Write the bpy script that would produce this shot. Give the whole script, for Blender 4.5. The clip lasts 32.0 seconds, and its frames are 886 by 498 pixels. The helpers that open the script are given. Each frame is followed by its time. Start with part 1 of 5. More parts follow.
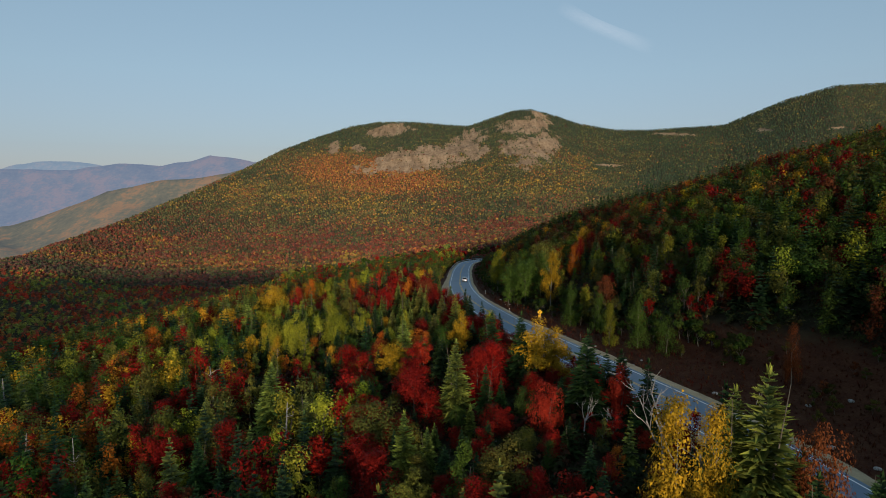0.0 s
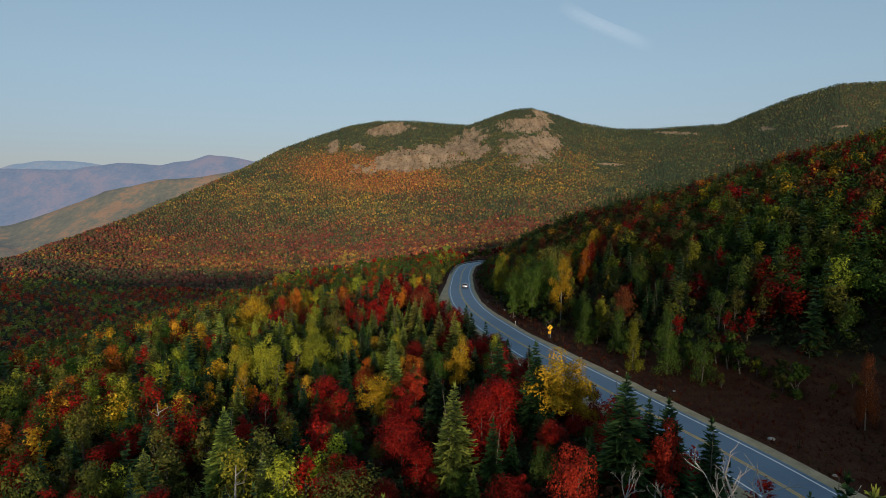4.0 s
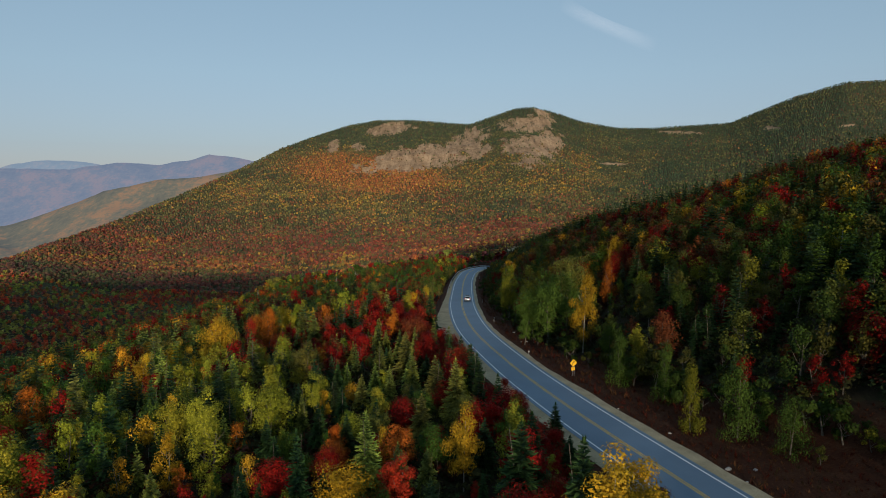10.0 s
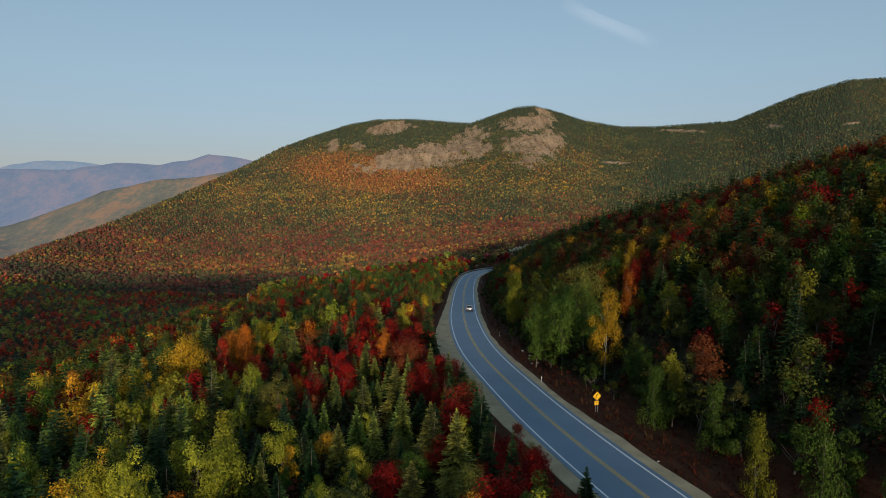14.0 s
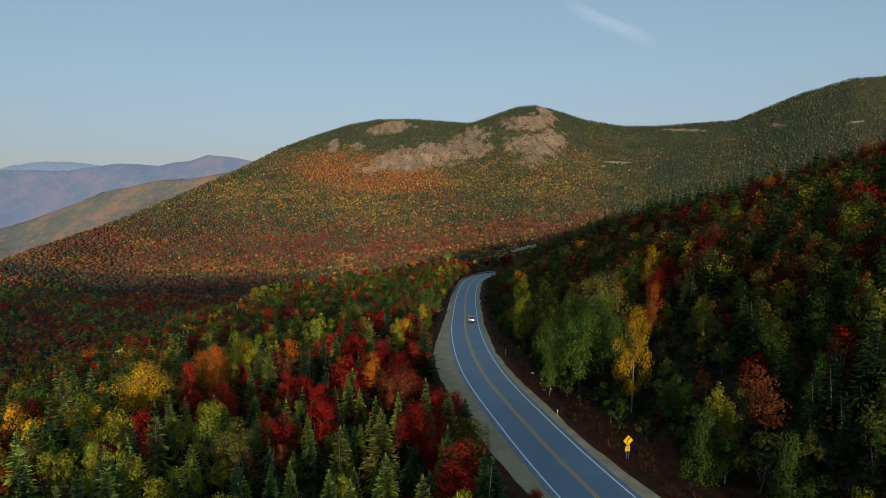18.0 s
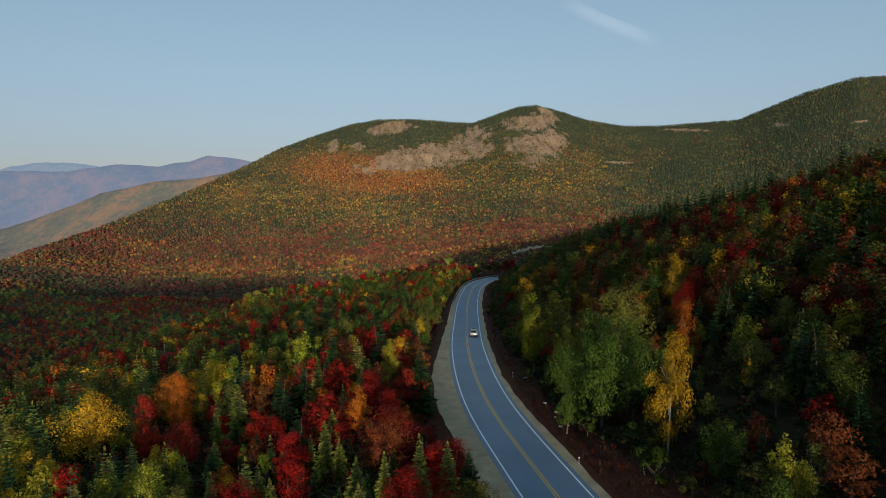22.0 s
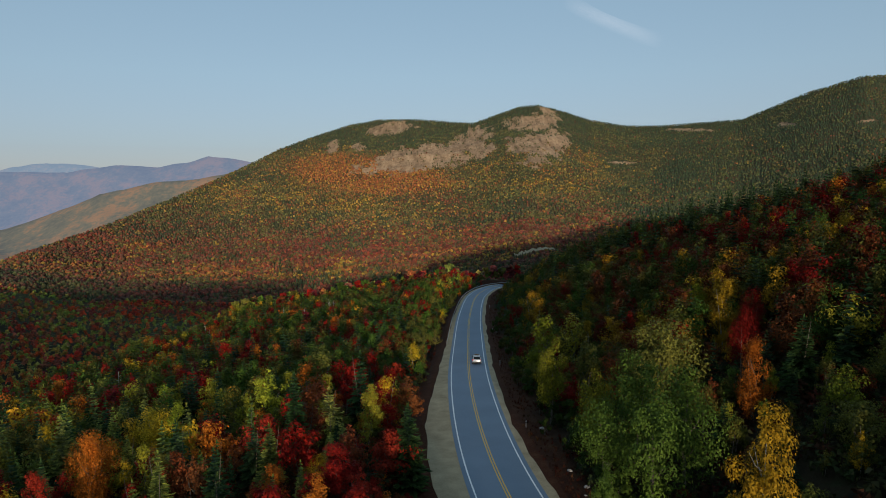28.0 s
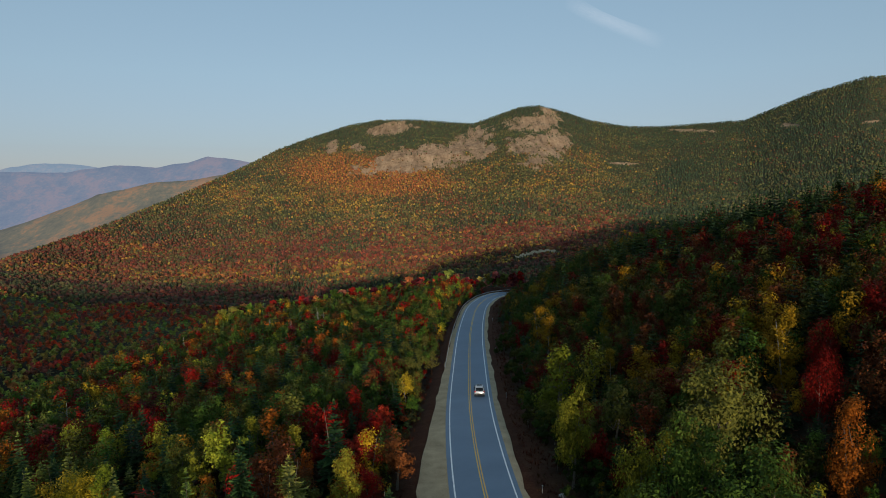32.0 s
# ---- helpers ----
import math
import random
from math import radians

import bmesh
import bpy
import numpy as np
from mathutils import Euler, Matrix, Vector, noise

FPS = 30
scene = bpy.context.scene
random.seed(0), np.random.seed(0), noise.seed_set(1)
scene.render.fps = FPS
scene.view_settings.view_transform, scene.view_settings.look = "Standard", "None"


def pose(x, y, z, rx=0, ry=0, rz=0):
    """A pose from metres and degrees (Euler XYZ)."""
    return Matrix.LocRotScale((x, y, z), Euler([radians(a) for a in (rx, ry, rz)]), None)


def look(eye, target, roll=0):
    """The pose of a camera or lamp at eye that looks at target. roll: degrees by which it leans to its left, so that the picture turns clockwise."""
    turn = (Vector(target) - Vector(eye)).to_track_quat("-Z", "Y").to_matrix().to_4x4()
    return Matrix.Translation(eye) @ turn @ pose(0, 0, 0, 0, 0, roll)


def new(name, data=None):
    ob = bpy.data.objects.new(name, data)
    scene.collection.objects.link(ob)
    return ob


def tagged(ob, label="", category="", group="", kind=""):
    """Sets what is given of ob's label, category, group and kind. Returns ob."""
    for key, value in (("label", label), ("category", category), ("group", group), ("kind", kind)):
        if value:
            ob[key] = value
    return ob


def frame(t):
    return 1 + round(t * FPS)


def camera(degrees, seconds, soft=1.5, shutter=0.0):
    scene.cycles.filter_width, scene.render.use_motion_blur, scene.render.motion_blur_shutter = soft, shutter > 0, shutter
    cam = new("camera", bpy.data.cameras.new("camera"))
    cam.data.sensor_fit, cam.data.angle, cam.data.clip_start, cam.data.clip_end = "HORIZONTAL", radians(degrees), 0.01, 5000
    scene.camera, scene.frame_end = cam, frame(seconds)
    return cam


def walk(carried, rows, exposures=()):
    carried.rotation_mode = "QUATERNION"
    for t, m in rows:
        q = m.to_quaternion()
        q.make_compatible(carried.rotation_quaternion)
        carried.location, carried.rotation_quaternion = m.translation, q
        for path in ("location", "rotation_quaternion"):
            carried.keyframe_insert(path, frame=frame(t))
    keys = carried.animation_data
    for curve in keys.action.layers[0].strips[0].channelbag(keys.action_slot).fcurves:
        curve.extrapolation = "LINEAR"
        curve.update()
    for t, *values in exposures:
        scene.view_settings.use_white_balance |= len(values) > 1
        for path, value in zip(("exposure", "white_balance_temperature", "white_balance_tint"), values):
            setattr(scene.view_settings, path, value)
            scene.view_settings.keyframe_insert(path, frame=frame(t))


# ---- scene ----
cam = camera(68, 32.0, soft=0.95)
walk(cam, [
    (0, pose(0.00, -0.00, -0.00, 84.057, -0.000, -0.000)),
    (2, pose(0.26, 8.33, -0.06, 84.018, 0.023, 0.008)),
    (4, pose(0.50, 16.55, -0.06, 83.994, 0.033, 0.030)),
    (6, pose(0.71, 24.63, 0.06, 83.992, 0.024, 0.074)),
    (8, pose(0.85, 32.86, 0.15, 83.995, 0.016, 0.114)),
    (10, pose(0.92, 41.46, 0.09, 83.983, 0.032, 0.128)),
    (12, pose(1.02, 50.13, 0.00, 83.957, 0.084, 0.143)),
    (14, pose(1.23, 58.52, -0.02, 83.926, 0.170, 0.183)),
    (16, pose(1.43, 66.52, -0.06, 83.916, 0.253, 0.229)),
    (18, pose(1.53, 74.16, -0.20, 83.944, 0.297, 0.258)),
    (20, pose(1.59, 81.61, -0.24, 83.978, 0.323, 0.276)),
    (22, pose(1.68, 89.03, -0.05, 83.986, 0.360, 0.295)),
    (24, pose(1.84, 96.41, 0.15, 83.986, 0.399, 0.325)),
    (26, pose(2.07, 103.82, 0.16, 84.005, 0.427, 0.371)),
    (28, pose(2.32, 111.84, 0.14, 84.034, 0.429, 0.411)),
    (30, pose(2.51, 120.97, 0.30, 84.061, 0.398, 0.427)),
    (32, pose(2.66, 130.76, 0.59, 84.085, 0.349, 0.427)),
])

# world and sun: a low sun behind the camera, the valley in the shade of an unseen ridge behind
SUN_AZ, SUN_EL = 174.0, 8.0      # compass degrees from +y, clockwise
scene.view_settings.exposure = 0.0
world = bpy.data.worlds.new("sky")
scene.world = world
world.use_nodes = True
wn, wl = world.node_tree.nodes, world.node_tree.links
sky = wn.new("ShaderNodeTexSky")
sky.sky_type, sky.sun_disc = "NISHITA", False
sky.sun_elevation, sky.sun_rotation = radians(SUN_EL), radians(SUN_AZ)
sky.altitude, sky.air_density, sky.dust_density, sky.ozone_density = 800, 0.9, 0.5, 3.0
wn["Background"].inputs[1].default_value = 0.097
pale = wn.new("ShaderNodeHueSaturation")      # haze takes some of the blue out of the sky
pale.inputs["Hue"].default_value, pale.inputs["Saturation"].default_value = 0.490, 0.72
wl.new(sky.outputs[0], pale.inputs["Color"])
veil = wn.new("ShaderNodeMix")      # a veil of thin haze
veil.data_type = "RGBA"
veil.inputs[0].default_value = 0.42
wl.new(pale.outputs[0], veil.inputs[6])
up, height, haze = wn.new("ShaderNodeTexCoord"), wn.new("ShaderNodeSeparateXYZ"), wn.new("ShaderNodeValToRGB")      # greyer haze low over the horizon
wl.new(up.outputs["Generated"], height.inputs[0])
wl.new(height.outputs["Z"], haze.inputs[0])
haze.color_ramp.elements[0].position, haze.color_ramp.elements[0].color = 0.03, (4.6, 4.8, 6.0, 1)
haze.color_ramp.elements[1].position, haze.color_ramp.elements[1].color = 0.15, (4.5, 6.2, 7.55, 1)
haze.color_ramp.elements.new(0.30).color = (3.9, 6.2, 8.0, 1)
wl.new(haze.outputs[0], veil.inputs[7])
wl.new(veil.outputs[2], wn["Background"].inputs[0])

lamp = bpy.data.lights.new("sun", "SUN")
lamp.energy, lamp.angle, lamp.color = 3.8, radians(0.9), (1.0, 0.86, 0.66)
sun = new("sun", lamp)
to_sun = Vector((math.sin(radians(SUN_AZ)), math.cos(radians(SUN_AZ)), math.tan(radians(SUN_EL))))
sun.matrix_world = look((0, 0, 300), Vector((0, 0, 300)) - to_sun)


# ---------------------------------------------------------------- materials
def node_material(name, rough=0.8):
    m = bpy.data.materials.new(name)
    m.use_nodes = True
    n, l = m.node_tree.nodes, m.node_tree.links
    b = n["Principled BSDF"]
    b.inputs["Roughness"].default_value = rough
    return m, n, l, b


def ramp_of(n, stops):
    r = n.new("ShaderNodeValToRGB")
    e = r.color_ramp.elements
    while len(e) < len(stops):
        e.new(0.5)
    for k, (at, c) in enumerate(stops):
        e[k].position, e[k].color = at, (*c, 1)
    return r


def noise_of(n, l, scale, detail=4, rough=0.55):
    t, g = n.new("ShaderNodeTexNoise"), n.new("ShaderNodeNewGeometry")
    t.inputs["Scale"].default_value, t.inputs["Detail"].default_value, t.inputs["Roughness"].default_value = scale, detail, rough
    l.new(g.outputs["Position"], t.inputs["Vector"])
    return t


def mix_of(n, l, kind, fac, a, b):
    m = n.new("ShaderNodeMix")
    m.data_type, m.blend_type = "RGBA", kind
    for socket, v in ((m.inputs[0], fac), (m.inputs[6], a), (m.inputs[7], b)):
        if hasattr(v, "links"):
            l.new(v, socket)
        else:
            socket.default_value = v if isinstance(v, float) else (*v, 1)
    return m.outputs[2]


def bump_of(n, l, b, height, strength, distance):
    u = n.new("ShaderNodeBump")
    u.inputs["Strength"].default_value, u.inputs["Distance"].default_value = strength, distance
    l.new(height, u.inputs["Height"])
    l.new(u.outputs[0], b.inputs["Normal"])


def two_tone(name, dark, light, scale, rough=0.8, bump=0.0, fine=8.0, metal=0.0):
    m, n, l, b = node_material(name, rough)
    big, small = noise_of(n, l, scale), noise_of(n, l, scale * fine, 6)
    c = ramp_of(n, [(0.3, dark), (0.7, light)])
    l.new(mix_of(n, l, "MIX", 0.45, big.outputs[0], small.outputs[0]), c.inputs[0])
    l.new(c.outputs[0], b.inputs["Base Color"])
    b.inputs["Metallic"].default_value = metal
    if bump:
        bump_of(n, l, b, small.outputs[0], 0.6, bump)
    return m


def leaf_material(name, by_object, translucent=0.25, shoots=False):
    """Leaves that take their hue from the tree, and vary leaf by leaf."""
    m, n, l, b = node_material(name, 0.62)
    b.inputs["Specular IOR Level"].default_value = 0.06
    if by_object:
        hue = n.new("ShaderNodeObjectInfo").outputs["Color"]
    else:
        a = n.new("ShaderNodeAttribute")
        a.attribute_name = "tint"
        hue = a.outputs["Color"]
    g = n.new("ShaderNodeNewGeometry")
    spread = ramp_of(n, [(0.0, (0.58, 0.60, 0.56)), (0.55, (0.97, 0.97, 0.97)), (1.0, (1.42, 1.38, 1.22))])
    l.new(g.outputs["Random Per Island"], spread.inputs[0])
    c = mix_of(n, l, "MULTIPLY", 1.0, hue, spread.outputs[0])
    patch = noise_of(n, l, 0.6, 3)
    tone = ramp_of(n, [(0.3, (0.75, 0.8, 0.8)), (0.7, (1.2, 1.15, 1.05))])
    l.new(patch.outputs[0], tone.inputs[0])
    c = mix_of(n, l, "MULTIPLY", 1.0, c, tone.outputs[0])
    if shoots:      # paler young growth at the bough ends, heightened to paint lit tips over shaded boughs
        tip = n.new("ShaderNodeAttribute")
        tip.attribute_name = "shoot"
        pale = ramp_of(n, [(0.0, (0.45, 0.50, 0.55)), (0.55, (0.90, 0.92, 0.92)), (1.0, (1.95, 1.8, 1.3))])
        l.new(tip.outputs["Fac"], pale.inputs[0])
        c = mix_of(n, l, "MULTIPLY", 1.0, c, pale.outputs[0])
    l.new(c, b.inputs["Base Color"])
    if translucent:
        t, s = n.new("ShaderNodeBsdfTranslucent"), n.new("ShaderNodeMixShader")
        s.inputs[0].default_value = translucent
        l.new(c, t.inputs[0])
        l.new(b.outputs[0], s.inputs[1])
        l.new(t.outputs[0], s.inputs[2])
        l.new(s.outputs[0], n["Material Output"].inputs[0])
    return m


LEAF = leaf_material("leaves", True, 0.14)
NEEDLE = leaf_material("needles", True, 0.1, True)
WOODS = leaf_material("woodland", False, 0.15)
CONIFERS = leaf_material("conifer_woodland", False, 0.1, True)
FARWOODS = leaf_material("far_woodland", False, 0.0)
BARK = two_tone("bark", (0.05, 0.04, 0.03), (0.16, 0.13, 0.10), 3.0, 0.9, 0.02)
PALE_BARK = two_tone("birch_bark", (0.12, 0.105, 0.085), (0.32, 0.29, 0.24), 2.0, 0.8, 0.01)
DEADWOOD = two_tone("weathered_wood", (0.20, 0.17, 0.15), (0.42, 0.38, 0.34), 2.0, 0.85, 0.01)
GRAVEL = two_tone("gravel", (0.21, 0.155, 0.085), (0.50, 0.38, 0.23), 0.45, 0.95, 0.03, 14)
STONE = two_tone("boulder_stone", (0.14, 0.13, 0.12), (0.36, 0.33, 0.30), 1.2, 0.9, 0.03)
WHITE_PAINT = two_tone("road_white", (0.70, 0.70, 0.70), (0.85, 0.85, 0.83), 1.5, 0.6)
YELLOW_PAINT = two_tone("road_yellow", (0.70, 0.38, 0.02), (0.80, 0.46, 0.03), 1.5, 0.6)
RAIL_STEEL = two_tone("weathered_rail_steel", (0.34, 0.35, 0.36), (0.55, 0.56, 0.57), 2.0, 0.5, 0, 8, 0.25)
GALVANISED = two_tone("galvanised_steel", (0.30, 0.31, 0.32), (0.52, 0.53, 0.54), 3.0, 0.45, 0, 8, 0.8)
SIGN_YELLOW = two_tone("sign_yellow", (0.72, 0.38, 0.015), (0.85, 0.46, 0.02), 3.0, 0.35)
SIGN_BLACK = two_tone("sign_black", (0.012, 0.012, 0.012), (0.02, 0.02, 0.02), 3.0, 0.4)
CAR_PAINT = two_tone("silver_paint", (0.42, 0.44, 0.46), (0.5, 0.52, 0.54), 0.8, 0.25, 0, 8, 0.5)
CAR_GLASS = two_tone("dark_glass", (0.01, 0.012, 0.014), (0.02, 0.022, 0.024), 1.0, 0.05)
RUBBER = two_tone("tyre_rubber", (0.012, 0.012, 0.012), (0.025, 0.025, 0.025), 4.0, 0.85)
TAIL_RED = two_tone("tail_lens", (0.35, 0.01, 0.01), (0.5, 0.02, 0.02), 4.0, 0.2)


def asphalt_material():
    m, n, l, b = node_material("asphalt", 0.55)
    big, fine = noise_of(n, l, 0.12, 5), noise_of(n, l, 9.0, 6)
    c = ramp_of(n, [(0.3, (0.082, 0.124, 0.182)), (0.7, (0.128, 0.186, 0.262))])
    l.new(mix_of(n, l, "MIX", 0.35, big.outputs[0], fine.outputs[0]), c.inputs[0])
    l.new(c.outputs[0], b.inputs["Base Color"])
    bump_of(n, l, b, fine.outputs[0], 0.4, 0.01)
    return m


ASPHALT = asphalt_material()


def ground_material():
    """Forest floor, dry brown grass near the road, bare granite on the slabs of the mountain."""
    m, n, l, b = node_material("forest_floor", 0.95)
    b.inputs["Specular IOR Level"].default_value = 0.1
    big, mid, fine = noise_of(n, l, 0.05, 5), noise_of(n, l, 0.5, 5), noise_of(n, l, 4.0, 5)
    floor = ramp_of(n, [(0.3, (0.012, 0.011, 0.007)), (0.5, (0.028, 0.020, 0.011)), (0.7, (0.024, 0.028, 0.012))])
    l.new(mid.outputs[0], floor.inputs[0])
    grass = ramp_of(n, [(0.3, (0.030, 0.010, 0.006)), (0.5, (0.056, 0.019, 0.009)), (0.75, (0.088, 0.045, 0.023))])
    l.new(mix_of(n, l, "MIX", 0.5, mid.outputs[0], fine.outputs[0]), grass.inputs[0])
    streak, g, mp = n.new("ShaderNodeTexNoise"), n.new("ShaderNodeNewGeometry"), n.new("ShaderNodeMapping")
    mp.inputs["Scale"].default_value = (0.055, 0.010, 0.014)
    mp.inputs["Rotation"].default_value = (0, 0.55, 0.2)
    l.new(g.outputs["Position"], mp.inputs[0])
    l.new(mp.outputs[0], streak.inputs["Vector"])
    streak.inputs["Scale"].default_value, streak.inputs["Detail"].default_value, streak.inputs["Roughness"].default_value = 1.0, 10, 0.66
    rock = ramp_of(n, [(0.37, (0.085, 0.060, 0.042)), (0.46, (0.25, 0.155, 0.090)), (0.60, (0.44, 0.290, 0.175))])
    weathering = noise_of(n, l, 0.07, 10, 0.78)
    l.new(mix_of(n, l, "MIX", 0.5, streak.outputs[0], weathering.outputs[0]), rock.inputs[0])
    a = n.new("ShaderNodeAttribute")
    a.attribute_name = "cover"
    split = n.new("ShaderNodeSeparateColor")
    l.new(a.outputs["Color"], split.inputs[0])
    brush = ramp_of(n, [(0.35, (0.050, 0.058, 0.030)), (0.5, (0.082, 0.066, 0.036)), (0.65, (0.11, 0.062, 0.034))])      # brush between the far trees, in their own tone to lighten the dark gaps
    l.new(big.outputs[0], brush.inputs[0])
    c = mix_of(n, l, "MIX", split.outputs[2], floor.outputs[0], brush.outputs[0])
    c = mix_of(n, l, "MIX", split.outputs[0], c, grass.outputs[0])
    ragged, shrubs = noise_of(n, l, 0.05, 9, 0.75), n.new("ShaderNodeMath")      # plants creep over the edges and along the ledges
    shrubs.operation = "ADD"
    l.new(split.outputs[1], shrubs.inputs[0])
    l.new(ragged.outputs[0], shrubs.inputs[1])
    bare = ramp_of(n, [(0.76, (0, 0, 0)), (0.86, (1, 1, 1))])
    half = n.new("ShaderNodeMath")
    half.operation, half.inputs[1].default_value = "MULTIPLY", 0.80
    l.new(shrubs.outputs[0], half.inputs[0])
    l.new(half.outputs[0], bare.inputs[0])
    c = mix_of(n, l, "MIX", bare.outputs[0], c, rock.outputs[0])
    l.new(c, b.inputs["Base Color"])
    bump_of(n, l, b, fine.outputs[0], 0.7, 0.15)
    return m


GROUND = ground_material()


# ---------------------------------------------------------------- the lie of the land
def lattice(ix, iy, salt):
    h = (ix.astype(np.int64) * 374761393 + iy.astype(np.int64) * 668265263 + salt * 974634777) & 0x7FFFFFFF
    h = ((h ^ (h >> 13)) * 1274126177) & 0x7FFFFFFF
    return ((h ^ (h >> 16)) & 0xFFFF) / 65535.0


def rough_noise(x, y, size, salt=0, octaves=3):
    """Smooth noise between -1 and 1 with bumps of that size."""
    out, amp, total = 0.0, 1.0, 0.0
    for k in range(octaves):
        u, v = np.asarray(x, float) / size, np.asarray(y, float) / size
        i, j = np.floor(u), np.floor(v)
        fu, fv = u - i, v - j
        fu, fv = fu * fu * (3 - 2 * fu), fv * fv * (3 - 2 * fv)
        a, b = lattice(i, j, salt + k), lattice(i + 1, j, salt + k)
        c, d = lattice(i, j + 1, salt + k), lattice(i + 1, j + 1, salt + k)
        out = out + amp * ((a * (1 - fu) + b * fu) * (1 - fv) + (c * (1 - fu) + d * fu) * fv)
        total += amp
        amp, size = amp * 0.5, size * 0.5
    return out / total * 2 - 1


# the road's centre line: x, y, z
ROAD = np.array([
    (33.0, -60, -28.0), (38.0, 0, -28.3), (38.6, 30, -28.5), (37.35, 52, -28.7), (32.3, 78, -29.0), (24.05, 104, -29.4), (16.8, 130, -30.3),
    (12.0, 156, -32.0), (7.6, 188.5, -34.0), (6.2, 227.5, -36.7), (7.2, 273, -40.4), (9.3, 325, -44.2),
    (13.2, 377, -47.8), (18.0, 409.5, -50.5), (22.5, 429, -52.3), (30, 445, -53.6), (46, 459, -55), (70, 470, -57), (100, 478, -60), (150, 490, -64)])


def smooth_line(points, steps=12):
    q = np.vstack([2 * points[0] - points[1], points, 2 * points[-1] - points[-2]])
    u = np.linspace(0, 1, steps, endpoint=False)[:, None]
    out = []
    for k in range(1, len(q) - 2):
        a, b, c, d = q[k - 1], q[k], q[k + 1], q[k + 2]
        out.append(0.5 * (2 * b + (c - a) * u + (2 * a - 5 * b + 4 * c - d) * u ** 2 + (3 * b - a - 3 * c + d) * u ** 3))
    return np.vstack(out + [points[-1:]])


LINE = smooth_line(ROAD)


def road_side(x, y):
    """Metres from the road's centre (positive to the right of it) and the road's height there."""
    x, y = np.asarray(x, float), np.asarray(y, float)
    main = LINE[LINE[:, 1] <= 445]
    cx, cz = np.interp(y, main[:, 1], main[:, 0]), np.interp(y, main[:, 1], main[:, 2])
    slope = np.gradient(main[:, 0]) / np.maximum(np.gradient(main[:, 1]), 0.1)
    k = np.interp(y, main[:, 1], slope)
    return (x - cx) / np.sqrt(1 + k * k), cz


def soft_max(a, b, w):
    h = np.clip(0.5 + 0.5 * (a - b) / w, 0, 1)
    return b * (1 - h) + a * h + w * h * (1 - h) * 0.5


EYE_Y = 54.0
CREST_B = [-1.4, -0.675, -0.5, -0.3, -0.245, -0.19, -0.14, -0.10, -0.05, 0.014, 0.04, 0.074, 0.108, 0.134, 0.17, 0.21, 0.263, 0.315, 0.43, 0.47, 0.53, 0.60, 0.675, 1.4]
CREST_S = [-0.25, -0.118, -0.058, 0.023, 0.050, 0.069, 0.084, 0.0905, 0.091, 0.086, 0.085, 0.097, 0.108, 0.110, 0.101, 0.088, 0.0795, 0.079, 0.087, 0.103, 0.127, 0.147, 0.150, 0.12]
DIST_B, DIST_D = [-1.4, -0.675, -0.5, -0.3, -0.15, 0.3, 0.6, 1.4], [700, 1150, 1600, 2250, 2650, 2650, 2200, 1900]


def far_land(x, y):
    """The valley floor and the mountain beyond it."""
    d = np.asarray(y, float) - EYE_Y
    b = np.asarray(x, float) / np.maximum(d, 60)
    dc, sc = np.interp(b, DIST_B, DIST_D), np.interp(b, CREST_B, CREST_S)
    floor = np.interp(b, [-1.4, -0.68, -0.4, -0.2, 0.0, 0.1, 0.3, 0.7], [-175, -168, -174, -180, -168, -150, -142, -120])
    start = np.minimum(1000, dc * 0.62)
    u = np.clip((d - start) / (dc - start), 0, 1)
    top = sc * dc - 6
    rise = 0.42 * u + 0.58 * u ** 2.3
    z = floor + (top - floor) * rise
    ruffle = rough_noise(x, y, 260, 5, 4) * 26 * np.clip(u * 3, 0, 1) * np.clip((1 - u) * 5, 0.12, 1)
    return z + ruffle - np.maximum(d - dc, 0) * 0.42


def bank_lift(off, y):
    """The woods stand higher than the road's bed falls away: a rise on both sides of the verge."""
    a, b = np.clip((-off - 8.5) / 10, 0, 1), np.clip((off - 14) / 20, 0, 1)
    return np.interp(y, [0, 60, 150, 220, 300], [6.5, 6.5, 6.0, 4.0, 4.0]) * a * a * (3 - 2 * a) + 6.0 * b * b * (3 - 2 * b) * np.interp(off, [60, 110], [1.0, 0.45])


def shoulder_left(y):
    return np.interp(y, [0, 130, 165, 185, 210, 240, 300, 480], [5.6, 5.8, 7.2, 7.9, 7.5, 6.0, 5.3, 5.2])


